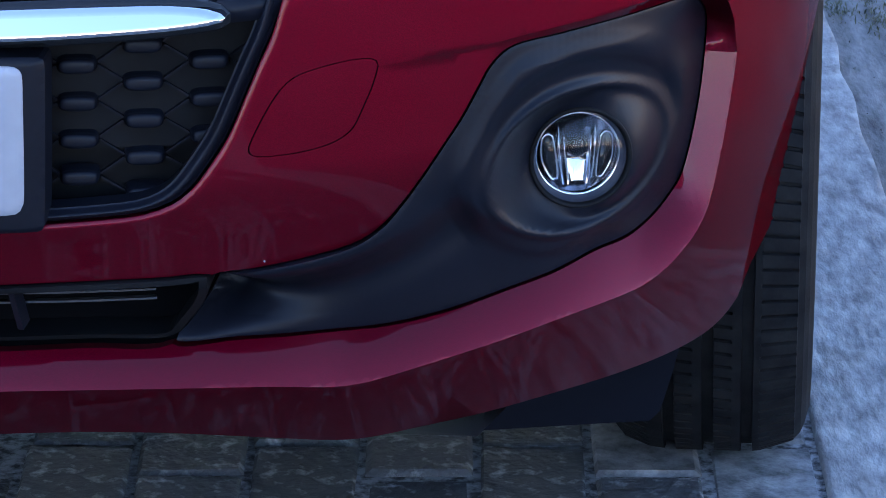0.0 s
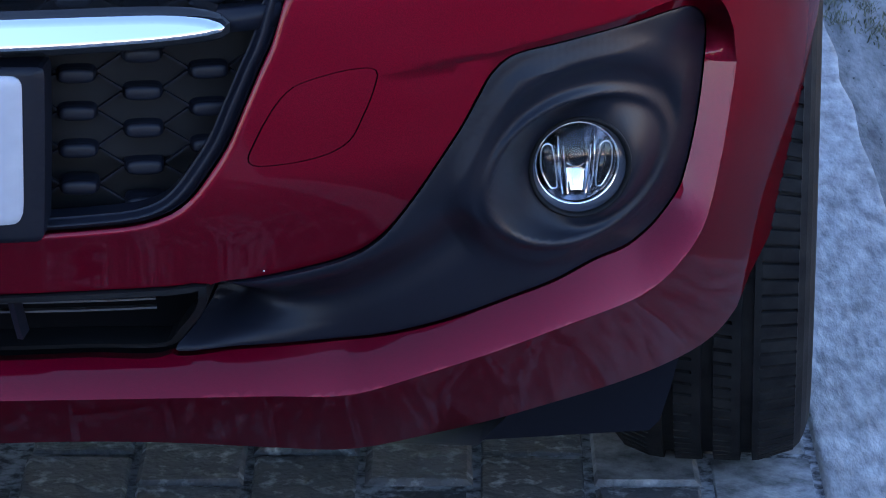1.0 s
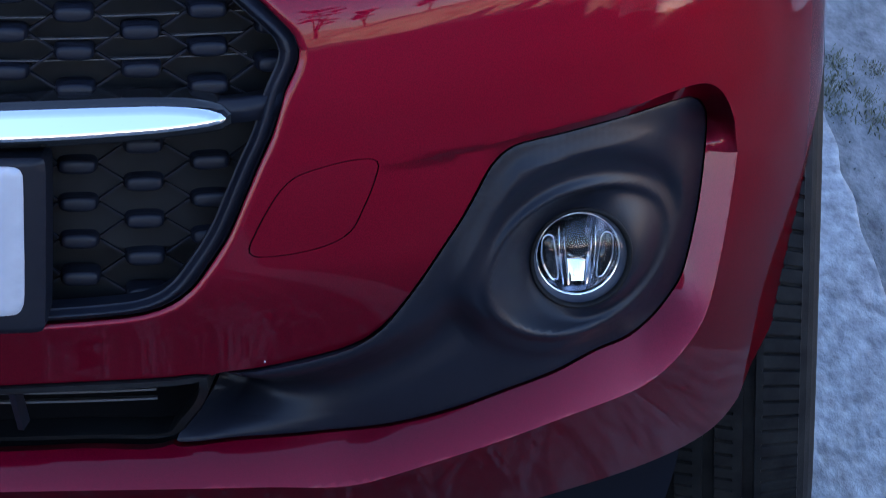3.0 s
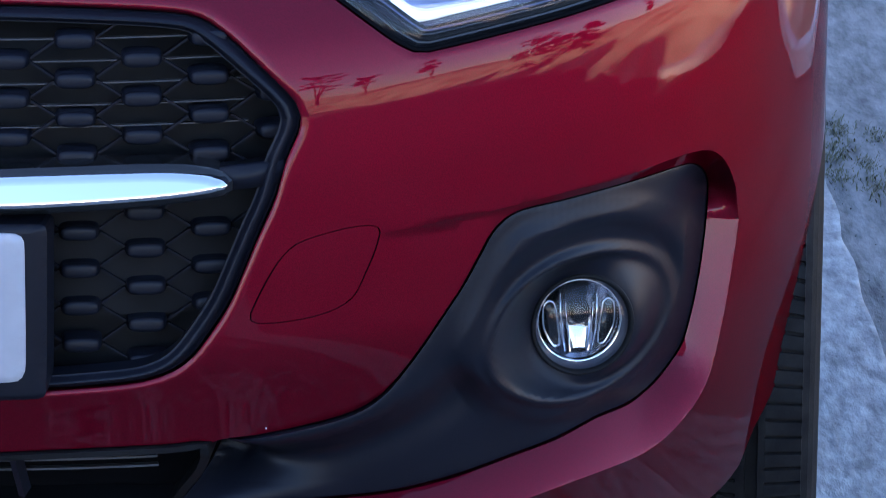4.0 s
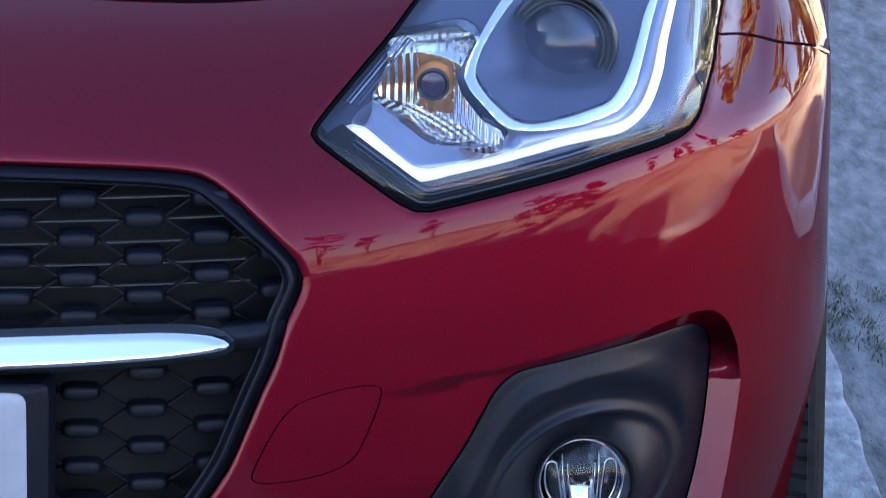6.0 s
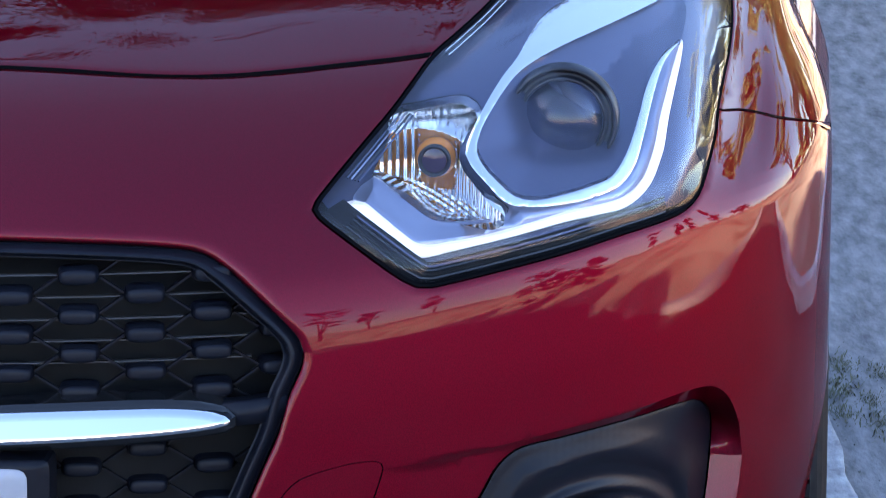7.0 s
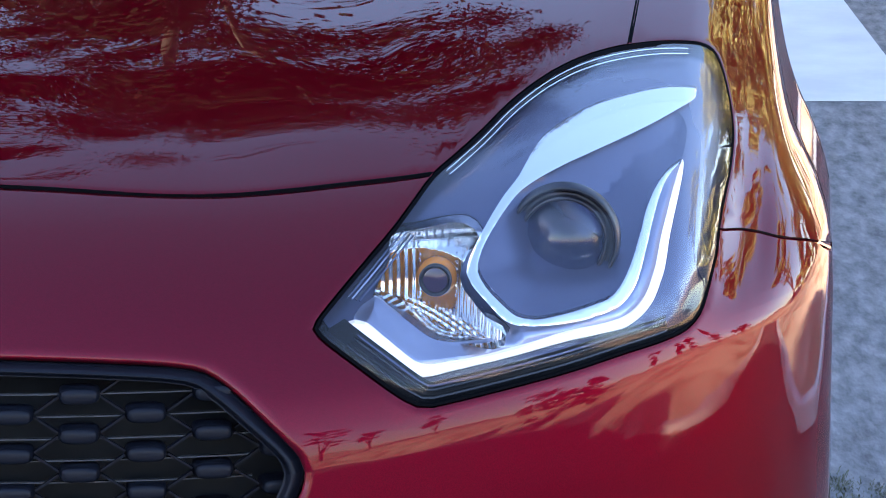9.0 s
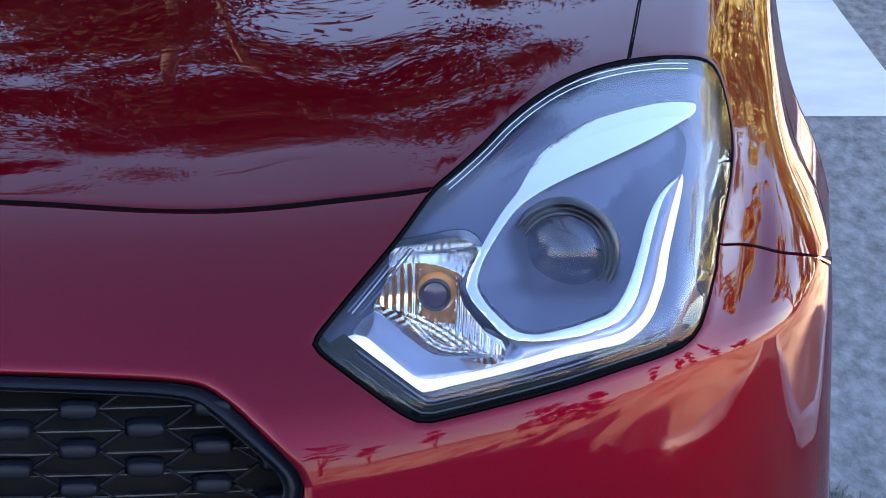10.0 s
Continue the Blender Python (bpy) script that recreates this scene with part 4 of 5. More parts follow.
# a bright tongue under the bulb, leaning back to the sky, between two converging ribs
bm = bmesh.new()
grid_rows = []
for i in range(9):
    t = i / 8
    half, y, z = 0.0095 - 0.0030 * t, 0.0240 - 0.0125 * t + 0.004 * t * t, 0.000 - 0.0240 * t
    grid_rows.append([bm.verts.new((half * (k / 4 - 1), y - 0.0022 * abs(k / 4 - 1) ** 3, z)) for k in range(9)])
for p, q in zip(grid_rows[:-1], grid_rows[1:]):
    for k in range(8):
        bm.faces.new((p[k], q[k], q[k + 1], p[k + 1]))
part("tongue", bm, CHROME, fog, "polished chrome tongue below the bulb")
for sx in (-1, 1):
    rib = [(0.0112 * sx, 0.0125, 0.014), (0.0104 * sx, 0.0115, 0.002), (0.0090 * sx, 0.0110, -0.012), (0.0074 * sx, 0.0115, -0.0255)]
    part("rib", sweep(bmesh.new(), rib, 0.0012, 0.0014, (0, 1, 0)), CHROME, fog)
    rib = [(0.0150 * sx, 0.0150, 0.022), (0.0146 * sx, 0.0135, 0.004), (0.0132 * sx, 0.0130, -0.012), (0.0110 * sx, 0.0135, -0.026)]
    part("rib", sweep(bmesh.new(), rib, 0.0012, 0.0010, (0, 1, 0)), CHROME, fog)
    # dark side pocket with a bright edge
    loop = smooth_line([(0.0165, -0.021), (0.0185, 0.006), (0.0200, 0.0140), (0.0235, 0.0165), (0.0275, 0.0145), (0.0292, 0.007), (0.0282, -0.006), (0.0240, -0.0155), (0.0200, -0.0210)], 0.002, closed=True)
    bm = bmesh.new()
    front, back = ([bm.verts.new((x * sx, y, z)) for x, z in loop] for y in (0.0150, 0.0175))
    bm.faces.new(front)
    bm.faces.new(back)
    for k in range(len(loop)):
        bm.faces.new((front[k], front[(k + 1) % len(loop)], back[(k + 1) % len(loop)], back[k]))
    bmesh.ops.recalc_face_normals(bm, faces=bm.faces)
    part("dark_pocket", bm, GLOSS, fog)
    part("pocket_edge", sweep(bmesh.new(), [(x * sx, 0.0138, z) for x, z in np.concatenate([loop, loop[:1]])], 0.0014, 0.0012, (0, 1, 0)), CHROME, fog)

# ---- headlamp ----
lamp = new("headlamp")
lamp.parent = car
tagged(lamp, "clear headlamp with white light strip and projector")
cl = lambda pts, step=0.005: smooth_line(flat(pts), step, closed=True)
fang_line, strip_line, turn_line, tray_line, well_line = cl(FANG, 0.004), cl(STRIP, 0.004), cl(TURN), cl(TRAY), cl(POCKET_LAMP)
qd = lambda x, z, line: off_line(np.stack([round_angle(x, z) * SK, z], 1), line)
ring_of = lambda line: np.concatenate([line, line[:1]])
TRAY_SILVER = material("satin_silver_trim", (0.34, 0.35, 0.44), 0.28, 0.9)
panel("housing", lamp_line, [well_line, turn_line], HOUSING, lamp, lambda x, z: 0.0, lift=0.036, back=0.02, step=0.014)
panel("projector_well", well_line, [], HOUSING, lamp, lambda x, z: 0.03 * np.clip(qd(x, z, ring_of(well_line)) / 0.03, 0, 1), lift=0.038, back=0, step=0.008, label="glossy dark grey projector bezel")
panel("light_tray", tray_line, [], TRAY_SILVER, lamp, lambda x, z: 0.004 * np.cos(qd(x, z, ring_of(tray_line)) / 0.012 * math.pi), lift=0.032, back=0.004, step=0.006, label="satin silver tray")
panel("chrome_trim", fang_line, [], CHROME, lamp, lambda x, z: roll(qd(x, z, ring_of(fang_line)), 0.0018) * 0.5, lift=0.024, back=0.014, step=0.0024, label="polished chrome trim with a pointed upper blade")
panel("light_strip", strip_line, [], GUIDE, lamp, lambda x, z: roll(qd(x, z, ring_of(strip_line)), 0.005) * 0.8, lift=0.018, back=0.014, step=0.0024, label="white daytime light strip")


BULB = (0.5567, 0.7545)
FOCUS = 0.020
bulb_y = float(depth(np.array([BULB[0]]), np.array([BULB[1]]))[0]) + 0.040


def flutes(x, z):
    """A fluted dish with the bulb in its focus, as a depth behind the skin."""
    x, z = np.asarray(x), np.asarray(z)
    d, e = x - BULB[0], z - BULB[1]
    dish = bulb_y + FOCUS - (d * d + e * e) / (4 * FOCUS) * 0.9
    wave = lambda v, pitch: 0.5 - 0.5 * np.cos(v / pitch * 2 * math.pi)
    ridge = wave(d, 0.0058) * np.where((np.abs(d) < 0.0145) & (np.abs(e) < 0.027), 0.0003, 0.0016)
    cross = np.where(e > 0.024, wave(e, 0.0062) * 0.0016, 0)
    low = np.where(e < -0.027 - 0.35 * d, wave(e + 0.5 * d, 0.0042) * 0.0013, 0)
    return np.clip(dish - depth(x, z), 0.030, 0.09) + ridge + cross + low


panel("turn_reflector", turn_line, [], SILVER, lamp, flutes, lift=0.0, back=-0.03, step=0.0015, label="silvered fluted indicator reflector")
o = Vector((BULB[0], bulb_y, BULB[1]))
bm = lathe([(0.0001, -0.006), (0.006, -0.0055), (0.0125, -0.002), (0.0155, 0.004), (0.0155, 0.012), (0.010, 0.018), (0.0001, 0.020)], 32)
bmesh.ops.translate(bm, verts=bm.verts, vec=o)
part("indicator_bulb", bm, AMBER, lamp, "amber indicator bulb")
bm = lathe([(0.0125, -0.004), (0.0130, -0.009), (0.012, -0.0105), (0.0105, -0.009), (0.0095, -0.0075)], 40)
bmesh.ops.translate(bm, verts=bm.verts, vec=o)
part("bulb_collar", bm, BEZEL_BLACK, lamp)
bm = lathe([(0.0095, -0.0085), (0.006, -0.0095), (0.0001, -0.0098)], 32)
bmesh.ops.translate(bm, verts=bm.verts, vec=o)
part("bulb_cap", bm, material("violet_cap", (0.045, 0.028, 0.06), 0.12), lamp, "violet-tinted cap")
PJ = Vector((0.650, 0.316, 0.767))
for name, prof, mat in (("projector_ring", [(0.0455, 0.014), (0.0440, 0.000), (0.0425, -0.0015), (0.0405, 0.002), (0.0395, 0.006), (0.0365, 0.0065), (0.0358, 0.001), (0.0340, -0.0005), (0.0325, 0.002), (0.0320, 0.012)], BEZEL_BLACK),
                        ("projector_shield", [(0.033, 0.014), (0.029, 0.030), (0.0001, 0.034)], SILVER),
                        ("projector_lens", [(0.0318, 0.010), (0.0316, 0.002), (0.029, -0.006), (0.0225, -0.0135), (0.0135, -0.018), (0.0055, -0.0198), (0.0003, -0.020)], clear("lens_glass", (0.62, 0.65, 0.74), 1.65))):
    bm = lathe(prof, 64)
    # the ring is flattened underneath
    if name == "projector_ring":
        for v in bm.verts:
            if v.co.z < -0.036:
                v.co.z = -0.036 + (v.co.z + 0.036) * 0.45
    bmesh.ops.translate(bm, verts=bm.verts, vec=PJ)
    part(name, bm, mat, lamp)
blade = [PJ + Vector((x, -0.0085 + 14 * x * x, -0.0235)) for x in np.linspace(-0.020, 0.020, 13)]
part("projector_blade", sweep(bmesh.new(), blade, 0.002, 0.0016), CHROME, lamp, "thin chrome blade across the projector")

# dark seal in the gap under the bonnet
sx, sy = skin(hood_edge[:, 0] / SK, hood_edge[:, 1])
half = [Vector((a, b + 0.006, c)) for a, b, c in zip(sx, sy, hood_edge[:, 1])]
bm = sweep(bmesh.new(), [Vector((-p.x, p.y, p.z)) for p in half[:0:-1]] + half, 0.003, 0.003)
part("bonnet_seal", bm, VOID, car, smooth=False)
sx, sy = skin(hood_seam[:, 0] / SK, hood_seam[:, 1])
bm = sweep(bmesh.new(), [Vector((a, b + 0.004, c - 0.003)) for a, b, c in zip(sx, sy, hood_seam[:, 1])], 0.007, 0.005, (1, 0, 0))
part("wing_seal", bm, VOID, car, smooth=False)
sx, sy = skin(fender_seam[:, 0] / SK, fender_seam[:, 1])
bm = sweep(bmesh.new(), [Vector((a - 0.004, b + 0.003, c)) for a, b, c in zip(sx, sy, fender_seam[:, 1])], 0.004, 0.0018, (0, 0, 1))
part("bumper_seal", bm, DARK, car, smooth=False)

# black rim, wider underneath, with fine steps; bright lines along the upper edge
rim_w = np.full((len(lamp_line), 1), 0.0020)
rim_w[i_top + 6:i_seam + 6] = 0.0007
rim_in = inset(lamp_line, rim_w)
panel("seal", lamp_line, [rim_in], VOID, lamp, None, lift=0.0015, back=0.03, step=0.02, label="black seal")


def ribbon(line, lift, w, h, mat, name, label=""):
    x, y = skin(line[:, 0] / SK, line[:, 1])
    pts = [Vector((a, b + lift, c)) for a, b, c in zip(x, y, line[:, 1])]
    bm = sweep(bmesh.new(), [p for i, p in enumerate(pts) if i == 0 or (p - pts[i - 1]).length > 1e-4], w, h, (0.3, -1, 0.4))
    return part(name, bm, mat, lamp, label, smooth=False)


i_br = nearest(lamp_line, flat([LAMP[27]])[0])
for k, g in enumerate((0.0055, 0.0078, 0.0100, 0.0122)):
    ln = inset(lamp_line, g)
    ribbon(ln[i_br:-2], 0.004 + 0.003 * k, 0.0015, 0.0012, (GLOSS, DARK, GLOSS, HOUSING)[k], "lower_step")
    if k < 3:
        ribbon(inset(lamp_line, (0.0036, 0.0052, 0.0068)[k])[i_hood + 1:i_top + 12], 0.004 + 0.002 * k, 0.0006, 0.0010, (CHROME, GLOSS, CHROME)[k], "upper_line")
    ribbon(ln[4:i_hood - 4:1], 0.006 + 0.003 * k, 0.0012, 0.0009, (HOUSING, TRAY_SILVER, BEZEL_BLACK, HOUSING)[k], "inner_step")
apron = inset(lamp_line, 0.0028)[i_br:]
apron2 = inset(lamp_line, 0.0145)[i_br:][::-1]
panel("apron", np.concatenate([apron, apron2]), [], DARK, lamp, None, lift=0.016, back=0, step=0.008)
panel("lens", lamp_line, [], CLEAR, lamp, lambda x, z: roll(qd(x, z, ring_of(lamp_line)), 0.012) * 0.5 - 0.011 * soft_step(qd(x, z, lamp_line[i_seam + 8:]) / 0.036) * soft_step(qd(x, z, lamp_line[:i_seam + 8]) / 0.03), lift=-0.0005, back=0, step=0.008, gap=0.001, label="clear polycarbonate lens").visible_shadow = False

# ---- wheel ----
wheel = new("wheel")
wheel.parent = car
wheel.location = (0.7755, AXLE[0], AXLE[1])
PITCHES = 118
turns = [(k + f) / PITCHES * 2 * math.pi for k in range(PITCHES) for f in (0.0, 0.74, 0.78, 0.97)]
NS = len(turns)
prof = [(0.205, -0.080, 0), (0.225, -0.092, 0), (0.26, -0.0925, 0), (0.266, -0.0900, 0), (0.279, -0.0850, 0)]
crown = lambda x: 0.300 - 0.0125 * (abs(x) / 0.0790) ** 4.5
low_at = lambda x: min(0.2925, crown(x) - 0.001)
for a, b in ((-0.0790, -0.0395), (-0.0305, -0.0045), (0.0045, 0.0305), (0.0395, 0.0790)):
    near, far = (a, b) if abs(a) < abs(b) else (b, a)
    cut = [a + (b - a) * f for f in (0.16, 0.19, 0.97)] if abs(far) > 0.07 and far > 0 else [a + (b - a) * f for f in (0.05, 0.62, 0.66)]
    prof += [(low_at(a), a + 0.0004, 0), (crown(a), a + 0.0010, 0), (crown(cut[0]), cut[0], 0 if far > 0.07 else 1), (crown(cut[1]), cut[1], 1), (crown(cut[2]), cut[2], 1 if far > 0.07 else 0), (crown(b), b - 0.0010, 0), (low_at(b), b - 0.0004, 0)]
prof += [(0.281, 0.0838, 0), (0.271, 0.0880, 0), (0.256, 0.0915, 0), (0.240, 0.0925, 0), (0.225, 0.092, 0), (0.205, 0.080, 0)]
bm = bmesh.new()
rings = []
for r, x, cut in prof:
    ring = []
    for i, a in enumerate(turns):
        q = r - (0.0042 if cut and i % 4 >= 2 else 0)
        a += x * 0.5
        ring.append(bm.verts.new((x, q * math.cos(a), q * math.sin(a))))
    rings.append(ring)
for p, q in zip(rings[:-1], rings[1:]):
    for i in range(NS):
        bm.faces.new((p[i], p[(i + 1) % NS], q[(i + 1) % NS], q[i]))
bmesh.ops.recalc_face_normals(bm, faces=bm.faces)
part("tyre", bm, RUBBER, wheel, "black road tyre with ribbed tread", smooth=False)
part("rim", lathe([(0.207, -0.078), (0.19, -0.07), (0.19, 0.06), (0.207, 0.078), (0.20, 0.074), (0.17, 0.055), (0.06, 0.045), (0.03, 0.05), (0.0001, 0.05)], 48, "x"), SILVER, wheel, "silver wheel rim")

# the other side of the car repeats this one
for ob in [o for o in car.children if o.name in ("wing", "headlamp", "fog_lamp", "fog_lamp_surround", "tow_cover", "wheel", "wheel_arch_liner", "tyre_deflector")]:
    twin = copy_thing(ob, Matrix.Diagonal((-1, 1, 1, 1)) @ ob.matrix_basis)
    twin.matrix_basis = Matrix.Diagonal((-1, 1, 1, 1)) @ ob.matrix_basis

# ---- ground, and what stands round the car ----
HEAD = pose(0, 0, 0, 0, 0, 5)  # the paving lies five degrees off the car's line


def sheet(name, corners, z, mat, label, parent=None, cuts=1):
    bm = bmesh.new()
    v = [bm.verts.new((x, y, z)) for x, y in corners]
    bm.faces.new(v)
    return bm


def box(bm, x0, x1, y0, y1, z0, z1, bev=0.0, jit=0.0):
    j = lambda: random.uniform(-jit, jit)
    lo = [(x0, y0), (x1, y0), (x1, y1), (x0, y1)]
    hi = [(x + (bev if x == x0 else -bev) + j(), y + (bev if y == y0 else -bev) + j()) for x, y in lo]
    rings = [[bm.verts.new((x, y, z0)) for x, y in lo], [bm.verts.new((x, y, z1 - bev)) for x, y in lo], [bm.verts.new((x, y, z1 + j() * 0.4)) for x, y in hi]]
    for a, b in zip(rings[:-1], rings[1:]):
        for i in range(4):
            bm.faces.new((a[i], a[(i + 1) % 4], b[(i + 1) % 4], b[i]))
    bm.faces.new(rings[2])


# one sheet of ground: flat under the yard, rising into a bank outside its kerb
yard = [(-12, 22), (-12, -16), (10, -16), (12.4, -14.5), (12.2, -9.5), (9.8, -4.4), (7.4, -1.5), (5.4, 0.1), (4.5, 1.0), (4.2, 2.0), (4.7, 2.9), (7.6, 5.4), (7.0, 5.6), (5.2, 4.2), (3.9, 3.2), (3.0, 2.7), (2.3, 2.5), (1.95, 2.75), (1.9, 6), (1.9, 22)]
yard_ring = np.array(yard + yard[:1], float)


def rises(q):
    d = np.where(within(q, yard_ring[:-1]) | (q[:, 1] > 21) | (q[:, 0] < -11), 0, np.maximum(off_line(q, yard_ring) - 0.5, 0))
    d = np.where((q[:, 1] > 10), np.maximum(d * np.clip((22 - q[:, 1]) / 12, 0, 1), 0), d)
    x, y = q[:, 0], q[:, 1]
    return -0.035 + (1.0 * (1 - np.exp(-d / 2.6)) + 2.2 * (1 - np.exp(-d / 40))) * (1 + 0.2 * np.sin(x * 0.13 + y * 0.17 + 1.3) + 0.12 * np.sin(y * 0.41 + x * 0.1))


def rise(x, y):
    return float(rises(np.array([[x, y]], float))[0])


gx = np.concatenate([[-900, -300, -100, -50, -30], np.arange(-18, 34, 0.8), [38, 45, 60, 90, 150, 300, 900]])
gy = np.concatenate([[-900, -300, -120, -70, -50], np.arange(-40, 30, 0.8), [34, 45, 70, 120, 300, 900]])
GX, GY = np.meshgrid(gx, gy)
flat_q = np.stack([GX.ravel(), GY.ravel()], 1)
verts = np.column_stack([flat_q, rises(flat_q)])
nxg = len(gx)
faces = [(j * nxg + i, j * nxg + i + 1, (j + 1) * nxg + i + 1, (j + 1) * nxg + i) for j in range(len(gy) - 1) for i in range(nxg - 1)]
tagged(mesh_object("ground", verts, faces, EARTH), "dry orange earth rising into a low bank", "ground", kind="structure")

# the shaded yard of grey gravelly asphalt with a pale kerb round it
bm = bmesh.new()
bm.faces.new([bm.verts.new((x, y, -0.028)) for x, y in yard])
tagged(part("yard", bm, ASPHALT, None, smooth=False), "dark grey asphalt yard", "road", kind="structure")
kerb_line = smooth_line([(4.75, 0.7), (4.5, 1.0), (4.2, 2.0), (4.7, 2.9), (7.6, 5.4), (7.0, 5.6), (5.2, 4.2), (3.9, 3.2), (3.0, 2.7), (2.3, 2.5), (1.95, 2.75), (1.9, 6), (1.9, 12), (1.9, 22)], 0.3)
yard_kerb = thing("yard_kerb", "pale concrete kerb stones along the yard", "kerb", kind="structure")
for a, b in zip(kerb_line[:-1], kerb_line[1:]):
    bm = bmesh.new()
    bar(bm, (*a, -0.02), (*(a + (b - a) * 0.995), -0.02), 0.10, 0.07)
    part("kerb_stone", bm, PALE, yard_kerb, smooth=False)

# lane of rough grey chippings beside the edging
bm = bmesh.new()
bm.faces.new([bm.verts.new((x, y, -0.024)) for x, y in ((1.02, -0.3), (1.28, -0.3), (1.42, 4.0), (1.75, 6.5), (1.75, 11), (-1.2, 11), (-1.2, 2.6), (1.02, 2.6))])
ob = part("lane", bm, GRAVEL, None, smooth=False)
ob.matrix_world = HEAD
tagged(ob, "rough grey gravelly lane beside the pavers", "road", kind="structure")

# bright band of concrete behind the car
bm = bmesh.new()
for c in ([(-1.0, 5.54), (1.62, 5.54), (1.56, 6.15), (1.545, 7.04), (1.52, 9.5), (-1.0, 9.5)],):
    bm.faces.new([bm.verts.new((*p, -0.0225)) for p in c])
ob = part("pale_band", bm, PALE, None, smooth=False)
ob.matrix_world = HEAD
tagged(ob, "pale concrete band across the asphalt", "pavement", kind="structure")

# pavers: alternate columns run half a stone on
pavement = thing("pavement", "worn grey square pavers with pale mortar joints", "pavement", kind="structure")
pavement.matrix_world = HEAD
bm = bmesh.new()
bm.faces.new([bm.verts.new((x, y, -0.0035)) for x, y in ((-1.6, -4.9), (1.02, -4.9), (1.02, 2.6), (-1.6, 2.6))])
part("joint_bed", bm, JOINT, pavement, smooth=False)
PALE_STONE = material("worn_pale_paver", (0.2, 0.2, 0.2), 0.85)
noisy(PALE_STONE, 0.04, (0.10, 0.10, 0.103), (0.36, 0.36, 0.36), 10, (1, 1, 1), (0.38, 0.64))
rough_bump(PALE_STONE, 0.014, 0.004, 10)
PITCH, LONG, COL0 = 0.1055, 0.152, 0.0873
stones = []
for k in range(8):
    bm = bmesh.new()
    box(bm, -0.0498, 0.0498, -0.0728, 0.0728, -0.05, 0.0, 0.005, 0.0024)
    me = bpy.data.meshes.new("paver")
    bm.to_mesh(me)
    bm.free()
    me.materials.append(PAVER if k < 4 else PALE_STONE)
    stones.append(me)
far_stones = bmesh.new()
for i in range(-16, 8):
    for j in range(-36, 13):
        x, y = COL0 + PITCH * (i + 0.5), 0.630 + LONG * (j + 0.5) - (0.077 if i % 2 == 0 else 0.0) + random.uniform(-0.003, 0.003)
        if x > 0.93:
            continue
        z, a = random.uniform(-0.004, 0.002), random.uniform(-1.2, 1.2)
        if -1 <= i < 8 and -4 <= j < 8:
            ob = new("paver", stones[random.randrange(4) + (4 if i >= 7 or (i == 6 and j % 2 == 0) else 0)])
            ob.parent = pavement
            ob.matrix_local = pose(x, y, z, random.uniform(-0.8, 0.8), random.uniform(-0.8, 0.8), a * 0.6 + 180 * random.randrange(2))
        else:
            box(far_stones, x - 0.0505, x + 0.0505, y - 0.0735, y + 0.0735, -0.05, z, 0.004, 0.0018)
tagged(part("far_pavers", far_stones, PAVER, pavement, "worn grey pavers", smooth=False), kind="stuff")

# rough concrete edging beside the wheel
verts, faces = [], []
nx, ny = 26, 420
for j in range(ny + 1):
    for i in range(nx + 1):
        y = -2.5 + 5.5 * j / ny
        w = 0.9305 + (1.075 - 0.9305 + 0.008 * noise.noise((0.3, y * 9, 0))) * i / nx
        h = 0.003 + 0.0015 * noise.noise((w * 14, y * 9, 3.1)) + 0.0012 * noise.noise((w * 38, y * 30, 7)) + 0.0014 * noise.noise((w * 90, y * 75, 1.7))
        if i in (0, nx):
            h = -0.05 if i else -0.012
        verts.append((w, y, h))
for j in range(ny):
    for i in range(nx):
        a = j * (nx + 1) + i
        faces.append((a, a + 1, a + nx + 2, a + nx + 1))
ob = mesh_object("edging", verts, faces, CONCRETE)
ob.matrix_world = HEAD
tagged(ob, "rough pale concrete edging beside the pavers", "kerb", kind="structure")

# stones of the loose gravel along the edging
bm = bmesh.new()
for k in range(320):
    y = random.uniform(0.2, 2.6)
    x = 1.085 + abs(random.gauss(0, 0.16)) + 0.004
    r = random.choice((0.0012, 0.0016, 0.002, 0.0026))
    c = HEAD @ Vector((x, y, -0.024 + r * 0.2))
    v = [bm.verts.new(c + Vector((random.uniform(-1, 1) * r, random.uniform(-1, 1) * r, random.uniform(0.2, 1) * r))) for q in range(3)] + [bm.verts.new(c + Vector((0, 0, -r)))]
    for f in ((0, 1, 2), (0, 1, 3), (1, 2, 3), (2, 0, 3)):
        bm.faces.new([v[q] for q in f])
bmesh.ops.recalc_face_normals(bm, faces=bm.faces)
tagged(part("gravel", bm, GRAVEL, None, smooth=False), "loose grey gravel along the edging", "gravel", kind="stuff")


# small weeds in the gravel, in a few loose patches
bm = bmesh.new()
for x, y, size in ((1.104, 2.33, 0.011), (1.118, 2.46, 0.009), (1.098, 2.21, 0.008), (1.150, 2.16, 0.011), (1.172, 2.02, 0.009), (1.142, 2.27, 0.007), (1.135, 1.78, 0.006), (1.165, 2.42, 0.007)):
    for k in range(220):
        a, l = random.uniform(0, 2 * math.pi), size * random.uniform(0.4, 1.0)
        o = HEAD @ Vector((x + random.gauss(0, size * 1.3), y + random.gauss(0, size * 3.4), -0.024))
        d = Vector((math.cos(a), math.sin(a), random.uniform(0.3, 1.4))).normalized() * l
        side = Vector((-math.sin(a), math.cos(a), 0)) * l * 0.12
        bm.faces.new([bm.verts.new(p) for p in (o - side * 0.5, o + side * 0.5, o + d * 0.6 + side, o + d, o + d * 0.6 - side)])
